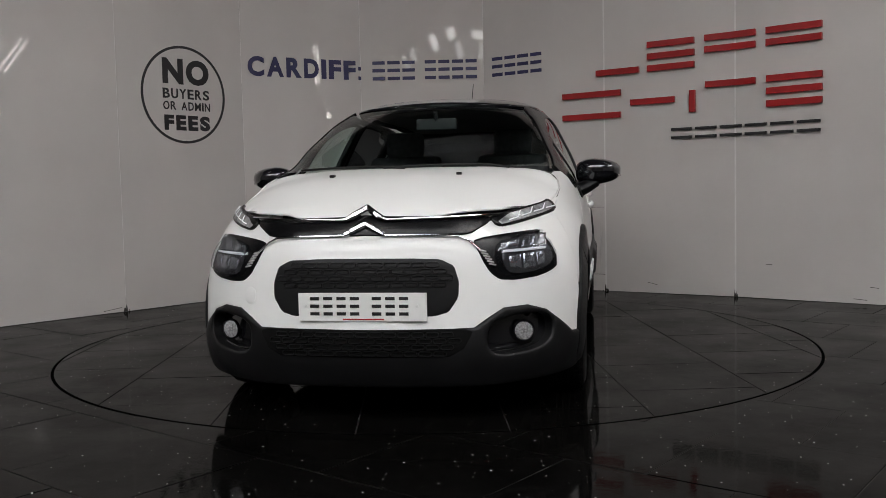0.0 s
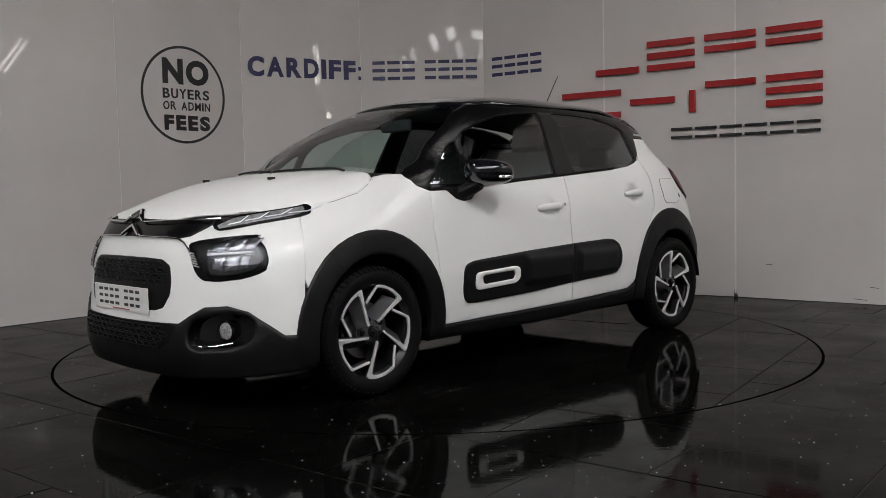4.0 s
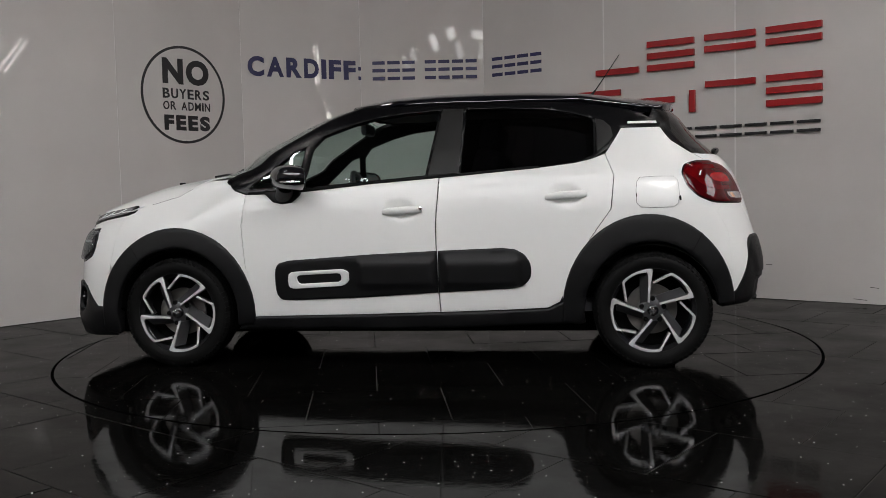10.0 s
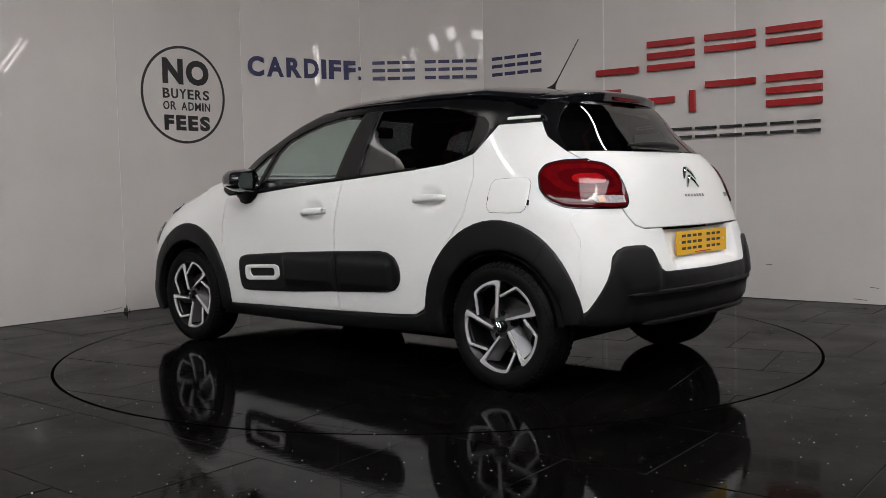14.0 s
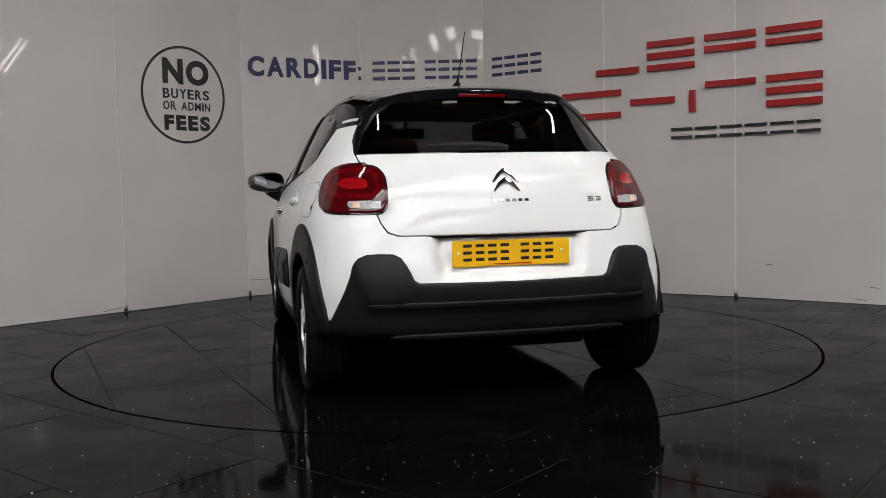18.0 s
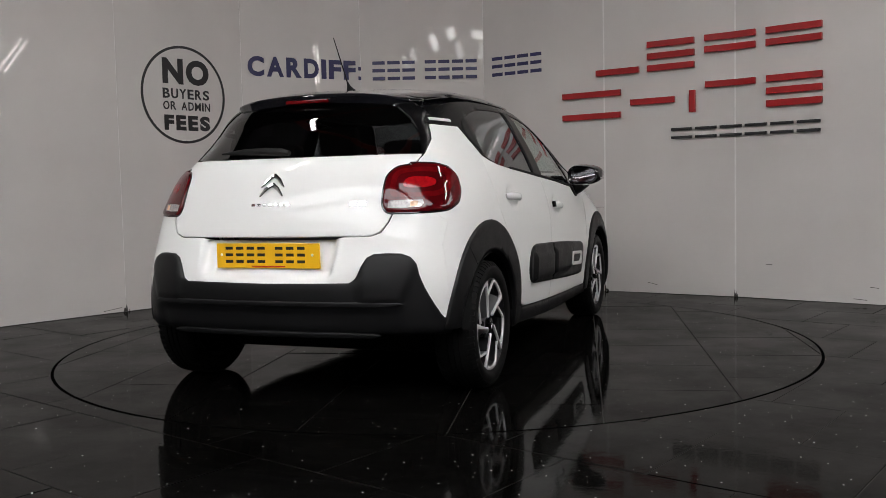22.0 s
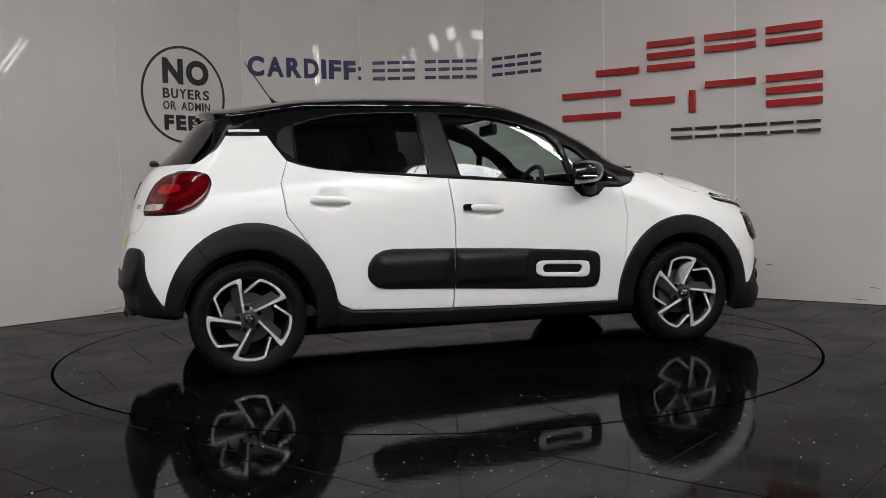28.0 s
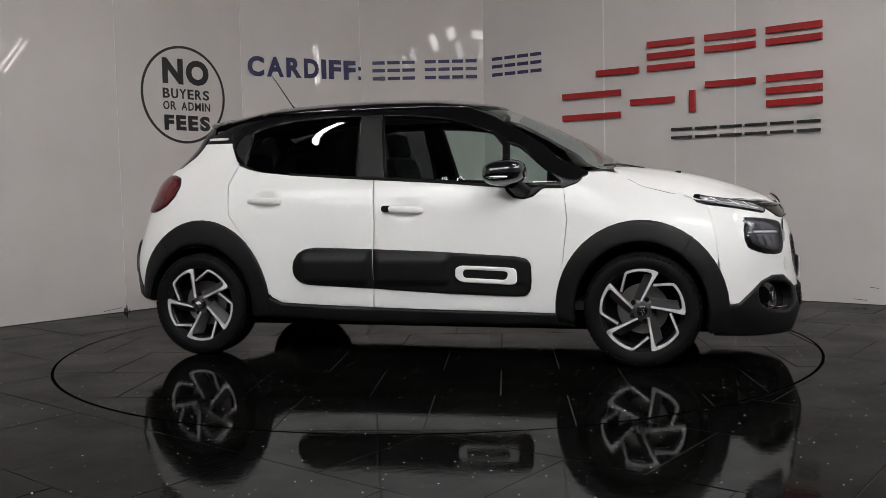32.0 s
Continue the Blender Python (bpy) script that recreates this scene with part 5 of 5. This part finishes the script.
lens_out = [F(.522, .716), F(.60, .742), F(.66, .752), F(.695, .755), S(1.786, .742), S(1.772, .715), S(1.776, .660), S(1.796, .618), F(.685, .590), F(.60, .582), F(.558, .588), F(.530, .625), F(.515, .675)]
panel("lens", lens_out, CLEAR, heads, "clear lens", off=0.022, edge=0.012, step=0.02, deep=0.016, soft=1)
panel("lamp_bed", [F(.520, .797), F(.56, .826), F(.64, .848), F(.685, .863), S(1.552, .870), S(1.555, .856), S(1.585, .838), F(.68, .820), F(.60, .798), F(.535, .784)], LAMP_BED, drls, "grey clear lamp insert", off=0.0145, edge=0.003, step=0.02, deep=0.006)
for k in range(4):
    y, z = .560 + .045 * k, .797 + .0135 * k
    panel("light_strip", [F(y, z + .004), F(y + .034, z + .013), F(y + .034, z + .009), F(y, z)], STRIP, drls, "white light strip", off=0.017, edge=0.001, step=0.02, deep=0.004)
    panel("light_strip", [F(y + .031, z + .010), F(y + .036, z + .034), F(y + .040, z + .035), F(y + .036, z + .010)], STRIP, drls, "white light strip", off=0.0172, edge=0.001, step=0.02, deep=0.004)
fogs = dict(zip("LR", panel("fog_lamp_field", fog_field, PIANO, car, "gloss black fog lamp recess", off=-0.040, edge=0.0, deep=0.002, step=0.02)))
for s in "LR":
    q = 1 if s == "L" else -1
    o = skin(*F(q * .625, .362))[0]
    m = Matrix(((0, 0, 1, o[0] - 0.020), (1, 0, 0, o[1]), (0, 1, 0, o[2]), (0, 0, 0, 1))) @ pose(0, 0, 0, 0, q * 14, 0)
    part("fog_lamp", lathe_bm([(0.0, 0.012), (0.02, 0.011), (0.036, 0.007), (0.038, 0.0)], 32), FOG, fogs[s], "round clear fog lamp", m=m)
    part("fog_rim", lathe_bm([(0.038, 0.0), (0.039, 0.012), (0.043, 0.012), (0.045, 0.0)], 32), PIANO, fogs[s], m=m)
    part("silver_blade", tube_bm(skin_path([F(q * .500, .300), F(q * .545, .294), F(q * .60, .298), F(q * .66, .312)], -0.010), 0.0022, 8), CHROME, fogs[s], "silver blade")
m = skin_frame(*F(-.50, .515), 0.003)
part("tow_cover", prism_bm(round_rect(0.062, 0.068, 0.030, 6), 0.0015, 0.0008, m), WHITE, car, "small round white towing cover")

# number plates carry plain bars
def plate(x, way, z0, z1, half, face, ink_label):
    p = part("number_plate", box_bm(-half, half, z0, z1, 0, 0.006, 0.0015, 1), face, car, ink_label)
    p.matrix_basis = Matrix.Translation((x, 0, 0)) @ (Matrix(((0, 0, 1, 0), (1, 0, 0, 0), (0, 1, 0, 0), (0, 0, 0, 1))) if way > 0 else Matrix(((0, 0, -1, 0), (-1, 0, 0, 0), (0, 1, 0, 0), (0, 0, 0, 1))))
    h = (z1 - z0) * 0.64
    zc = (z0 + z1) / 2 + 0.004
    xs = [-0.195 + 0.055 * k for k in range(4)] + [0.060 + 0.055 * k for k in range(3)]
    for cx in xs:
        for dz in (-0.42, 0.0, 0.42):
            part("bar", box_bm(cx - 0.019, cx + 0.019, zc + dz * h - 0.0065, zc + dz * h + 0.0065, 0.0055, 0.0068), PLATE_INK, p, smooth=False)
    part("thin_bar", box_bm(-0.08, 0.09, z0 + 0.006, z0 + 0.011, 0.0055, 0.0066), SIGN_RED, p, smooth=False)
    for cx in (-0.235, 0.225):
        part("screw", lathe_bm([(0.0, 0.0085), (0.006, 0.0075), (0.007, 0.005)], 12), PLATE_WHITE, p, m=Matrix.Translation((cx, zc, 0)))


plate(2.071, 1, 0.420, 0.534, 0.263, PLATE_WHITE, "white front plate with dark bars")
plate(-1.858, -1, 0.607, 0.717, 0.262, PLATE_YELLOW, "yellow rear plate with dark bars")

# tail lamps
lamp_out = [R(.510, .93), R(.512, 1.0), R(.535, 1.035), R(.60, 1.050), S(-1.60, 1.054), S(-1.51, 1.052), S(-1.445, 1.034), S(-1.428, .995), S(-1.455, .930), S(-1.505, .880), S(-1.58, .848), R(.70, .843), R(.60, .840), R(.535, .842), R(.515, .87)]
panel("lamp_seal", lamp_out, PIANO, car, "black surround of a tail lamp", rear=True, off=0.0065, edge=0.002, step=0.02, soft=2, gap=-0.007, deep=0.012)
tails = dict(zip("LR", panel("tail_lamp", lamp_out, RED_DARK, car, "rounded dark red tail lamp with a clear reversing strip", rear=True, off=0.014, edge=0.009, step=0.018, soft=2)))
panel("light_ring", [R(.532, .925), R(.532, 1.0), R(.55, 1.022), R(.62, 1.032), R(.70, 1.028), R(.735, 1.0), R(.738, .93), R(.715, .905), R(.62, .900), R(.55, .902)], RED_LENS, tails, "red light ring", rear=True, off=0.0148, edge=0, step=0.012, soft=2, deep=0.003,
      holes=[[R(.552, .938), R(.553, .99), R(.57, 1.006), R(.62, 1.012), R(.685, 1.008), R(.714, .99), R(.716, .945), R(.698, .926), R(.62, .921), R(.568, .922)]])
panel("light_core", [R(.578, .950), R(.580, .978), R(.60, .990), R(.665, .988), R(.688, .974), R(.688, .952), R(.66, .943), R(.60, .942)], RED_CORE, tails, "bright red reflector", rear=True, off=0.0148, edge=0, step=0.012, soft=2, deep=0.003)
panel("reversing_lens", [R(.536, .858), R(.534, .888), R(.58, .891), R(.660, .889), R(.666, .872), R(.655, .860), R(.59, .856)], WHITE_LENS, tails, "clear reversing lens", rear=True, off=0.0150, edge=0, step=0.014, deep=0.003)
panel("amber_marker", [R(.618, .862), R(.618, .885), R(.645, .884), R(.645, .862)], AMBER, tails, "amber indicator", rear=True, off=0.0154, edge=0, step=0.014, deep=0.002)
part("brake_lamp", box_bm(-1.466, -1.445, -0.115, 0.115, 1.362, 1.379, 0.005), RED_LENS, car, "slim red high brake lamp")

# rear badges, wiper, aerial
for z in (1.015, 0.975):
    part("rear_badge", tube_bm([tuple(skin(*R(y, zz))[0] + np.array([-0.010, 0, 0])) for y, zz in ((.058, z - .052), (.030, z - .020), (.001, z), (-.001, z), (-.030, z - .020), (-.058, z - .052))], [0.004, 0.010, 0.011, 0.011, 0.010, 0.004], 8), CHROME, car, "chrome chevron")
for k in range(7):
    y = 0.088 - k * 0.029
    part("badge_bar", box_bm(-0.009, 0.009, -0.006, 0.006, 0, 0.004, 0.001, 1), CHROME, car, "plain chrome badge bar", m=skin_frame(*R(y if abs(y) > 1e-3 else 1e-3, .884), 0.003))
for y in (-.392, -.432):
    for z in (.874, .882, .890):
        part("badge_bar", box_bm(-0.016, 0.016, -0.0022, 0.0022, 0, 0.004, 0.0008, 1), CHROME, car, "plain chrome badge bar", m=skin_frame(*R(y, z), 0.003))
part("rear_wiper", tube_bm([(-1.712, -0.04, 1.116), (-1.708, 0.0, 1.122), (-1.700, 0.10, 1.128), (-1.686, 0.22, 1.130), (-1.662, 0.35, 1.126)], [0.012, 0.020, 0.021, 0.015, 0.005], 12, 0.9), FRAME_BLACK, car, "black rear wiper")
part("aerial", tube_bm([(-0.985, 0, 1.462), (-1.0, 0, 1.475), (-1.012, 0, 1.492), (-1.03, 0, 1.515), (-1.168, 0, 1.716)], [0.026, 0.018, 0.008, 0.0035, 0.0022], 10), FRAME_BLACK, car, "thin black roof aerial")
for s, y0, y1 in ((1, 0.50, -0.12), (-1, 0.0, -0.58)):
    pts = [F(y0, 1.035)] + [F(y0 + (y1 - y0) * k / 6 if abs(y0 + (y1 - y0) * k / 6) > 1e-3 else 1e-3, 1.045 + 0.008 * math.sin(math.pi * k / 6)) for k in range(1, 7)]
    part("wiper", tube_bm([tuple(skin(*p)[0] + np.array([0.008, 0, 0.006])) for p in pts], 0.006, 8), FRAME_BLACK, car, "black windscreen wiper")
for y in (0.30, -0.30):
    part("washer_jet", box_bm(-0.016, 0.016, -0.012, 0.012, -0.004, 0.010, 0.004), FRAME_BLACK, car, m=Matrix.Translation((1.44, y, float(bonnet_z(np.array([1.44]), np.array([y]))[0]) + 0.004)))

# door handles, mirrors, filler flap
for side in (1, -1):
    for x, z in ((0.012, 0.826), (-0.836, 0.886)):
        pts = []
        for k in range(9):
            xx = x + 0.104 - 0.208 * k / 8
            u, zz = S(xx, z + 0.010 * (k / 8))
            pts.append(tuple(skin(u, zz)[0] + skin_normal(np.array([u]), np.array([zz]))[0] * (0.004 + 0.020 * math.sin(math.pi * k / 8) ** 0.5)))
        bm = tube_bm(pts, [0.008, 0.0115, 0.012, 0.012, 0.012, 0.012, 0.012, 0.0115, 0.008], 12, 1.6)
        bm.transform(Matrix.Diagonal((1, side, 1, 1)))
        part("door_handle", bm, WHITE, car, "white pull handle")
    u, z = S(-0.088, .838)
    m = skin_frame(u * side, z, 0.012)
    if side > 0:
        part("key_lock", lathe_bm([(0.0, 0.022), (0.009, 0.021), (0.010, 0.0)], 20), CHROME, car, "small key lock", m=m)
    else:
        part("lock_recess", prism_bm(round_rect(0.056, 0.034, 0.012, 4), 0.012, 0.002, m), LINER, car, "open black lock recess")
    # mirror
    bm = bmesh.new()
    rows = []
    for x, hy, hz in ((-.050, .098, .048), (-.062, .108, .056), (-.060, .114, .061), (-.040, .121, .066), (-.010, .124, .068), (.025, .121, .066), (.055, .110, .059), (.080, .088, .047), (.096, .058, .031), (.103, .022, .012)):
        row = []
        for k in range(28):
            c, n = math.cos(2 * math.pi * k / 28), math.sin(2 * math.pi * k / 28)
            y, z = math.copysign(abs(c) ** 0.75, c) * hy, math.copysign(abs(n) ** 0.75, n) * hz
            row.append(bm.verts.new((x - 0.25 * max(0, y) * (x > 0), y, z * (1 - 1.4 * y) + 0.05 * x)))
        rows.append(row)
    for a, b in zip(rows, rows[1:]):
        for k in range(28):
            bm.faces.new((a[k], a[(k + 1) % 28], b[(k + 1) % 28], b[k]))
    bm.faces.new(rows[0])
    bm.faces.new(rows[-1])
    bmesh.ops.recalc_face_normals(bm, faces=bm.faces[:])
    hinge = Matrix.Diagonal((1, side, 1, 1)) @ Matrix.Translation((.585, .925, 1.018)) @ Matrix.Rotation(radians(22), 4, "Z")
    bm.transform(hinge)
    if side < 0:
        bmesh.ops.reverse_faces(bm, faces=bm.faces[:])
    mirror = part("door_mirror", bm, BLACK_PAINT, car, "gloss black door mirror")
    part("mirror_strip", tube_bm([tuple(hinge @ Vector(c)) for c in ((-.045, .113, -.022), (-.010, .117, -.022), (.022, .108, -.022), (.052, .082, -.022), (.076, .04, -.021), (.088, -.02, -.018))], [0.003, 0.006, 0.0065, 0.006, 0.005, 0.003], 8), CHROME_TRIM, mirror, "chrome indicator strip")
    part("mirror_glass", prism_bm(round_rect(0.184, 0.086, 0.036, 5), 0.002, 0, hinge @ Matrix(((0, 0, -1, -.0515), (1, 0, 0, 0), (0, 1, 0, 0), (0, 0, 0, 1)))), MIRROR, mirror, "mirror glass")
    part("mirror_foot", tube_bm([(.66, side * .80, .915), (.645, side * .85, .935), (.62, side * .90, .965)], [0.050, 0.045, 0.04], 12, 0.8), PLASTIC, mirror, "black mirror foot")
panel("mirror_base", [S(.80, .945), S(.76, .93), S(.715, .89), S(.665, .878), S(.61, .885), S(.57, .92), S(.56, .945)], PLASTIC, car, "black mirror base", off=0.014, edge=0.012, step=0.02)
flap = [S(-1.195, .955), S(-1.212, .978), S(-1.30, .982), S(-1.385, .980), S(-1.405, .958), S(-1.41, .89), S(-1.402, .842), S(-1.380, .824), S(-1.30, .822), S(-1.212, .826), S(-1.192, .85), S(-1.190, .90)]
# Dark sheet peeping out round the flap stands in for shade in its gap.
panel("flap_gap", flap, LINER, car, sides="C", off=0.0046, edge=0, step=0.03, deep=0.002)
panel("filler_flap", flap, WHITE, car, "white rounded fuel filler flap", sides="C", off=0.0056, edge=0.003, step=0.02, deep=0.003, gap=0.0007)
part("flap_notch", prism_bm(round_rect(0.010, 0.026, 0.004, 3), 0.003, 0, skin_frame(*S(-1.412, .868), 0.005)), LINER, car)

# ---- cabin ----
part("cabin_floor", box_bm(-1.35, 1.0, -0.70, 0.70, 0.28, 0.33), TRIM, car)
part("dashboard", prism_bm([(0.62, 0.50), (0.60, 0.86), (0.66, 0.925), (0.80, 0.955), (1.02, 0.96), (1.02, 0.5)], 1.36, 0.03, Matrix(((1, 0, 0, 0), (0, 0, -1, 0.68), (0, 1, 0, 0), (0, 0, 0, 1)))), TRIM, car, "dark dashboard")
for s in (1, -1):
    part("door_card", prism_bm([(0.85, 0.30), (0.85, 0.90), (-0.15, 0.955), (-0.95, 1.02), (-1.02, 0.80), (-0.80, 0.34)], 0.03, 0.01, Matrix(((1, 0, 0, 0), (0, 0, 1, s * 0.755 - 0.015), (0, 1, 0, 0), (0, 0, 0, 1)))), TRIM, car, "dark door lining")
    seat = part("front_seat", box_bm(-0.24, 0.26, s * 0.36 - 0.25, s * 0.36 + 0.25, 0.42, 0.60, 0.06, 3), FABRIC, car, "grey cloth front seat")
    bm = box_bm(-0.09, 0.07, s * 0.36 - 0.235, s * 0.36 + 0.235, 0.0, 0.62, 0.06, 3)
    bm.transform(Matrix.Translation((-0.26, 0, 0.56)) @ Matrix.Rotation(radians(-16), 4, "Y"))
    part("backrest", bm, FABRIC, seat)
    bm = box_bm(-0.05, 0.05, s * 0.36 - 0.125, s * 0.36 + 0.125, 0.63, 0.80, 0.045, 3)
    bm.transform(Matrix.Translation((-0.25, 0, 0.545)) @ Matrix.Rotation(radians(-14), 4, "Y"))
    part("headrest", bm, FABRIC, seat)
    bm = box_bm(-0.045, 0.045, s * 0.36 - 0.12, s * 0.36 + 0.12, 1.06, 1.19, 0.04, 3)
    bm.transform(Matrix.Translation((-1.10, 0, 0)))
    part("rear_headrest", bm, FABRIC, car, "grey cloth rear headrest")
bm = box_bm(-0.10, 0.06, -0.62, 0.62, 0.0, 0.55, 0.05, 3)
bm.transform(Matrix.Translation((-1.02, 0, 0.52)) @ Matrix.Rotation(radians(-14), 4, "Y"))
part("rear_backrest", bm, FABRIC, car, "grey cloth rear seat back")
part("rear_bench", box_bm(-1.02, -0.55, -0.62, 0.62, 0.42, 0.58, 0.06, 3), FABRIC, car, "grey cloth rear bench")
top_panel("headlining", [(.34, 0), (.32, .25), (.27, .38), (.1, .48), (-.4, .50), (-.8, .48), (-1.15, .42), (-1.30, .25), (-1.32, 0)], lambda x, y: roof_z(x, y) - 0.045, HEADLINER, car, "pale headlining", off=0, edge=0, deep=0.004, step=0.08)
ring_pts = [(0.185 * math.cos(2 * math.pi * k / 32), 0.185 * math.sin(2 * math.pi * k / 32), 0) for k in range(33)]
steering = part("steering_wheel", tube_bm(ring_pts, 0.015, 8), TRIM, car, "black steering wheel", m=pose(0.46, -0.36, 0.90, 0, -65, 0))
part("boss", box_bm(-0.07, 0.07, -0.09, 0.09, -0.03, 0.02, 0.03, 3), TRIM, steering)
part("spoke", box_bm(-0.02, 0.02, -0.18, 0.18, -0.012, 0.006, 0.006), TRIM, steering)
part("cabin_mirror", box_bm(-0.02, 0.02, -0.12, 0.12, -0.035, 0.035, 0.018, 3), TRIM, car, "dark cabin mirror", m=pose(0.36, 0, 1.315))
part("mirror_stalk", tube_bm([(0.365, 0, 1.33), (0.40, 0, 1.385)], 0.012, 8), TRIM, car)


TURNS = ((0, -100.69), (2, -118.37), (4, -135.75), (6, -153.10), (8, -170.46), (10, -187.75), (12, -205.05), (14, -222.29), (16, -239.66), (18, -256.98), (20, -274.16),
         (22, -291.18), (24, -308.40), (26, -325.60), (28, -342.70), (30, -359.35), (32, -376.40))


def motions():
    """The turntable carries the car round at a steady pace."""
    walk(turntable, [(t, pose(0, 0, 0, 0, 0, a)) for t, a in TURNS])
    walk(car, [(t, pose(0, 0, 0, 0, 0, a) @ Matrix.Translation((0.0354, 0.0930, 0.0))) for t, a in TURNS])


motions()
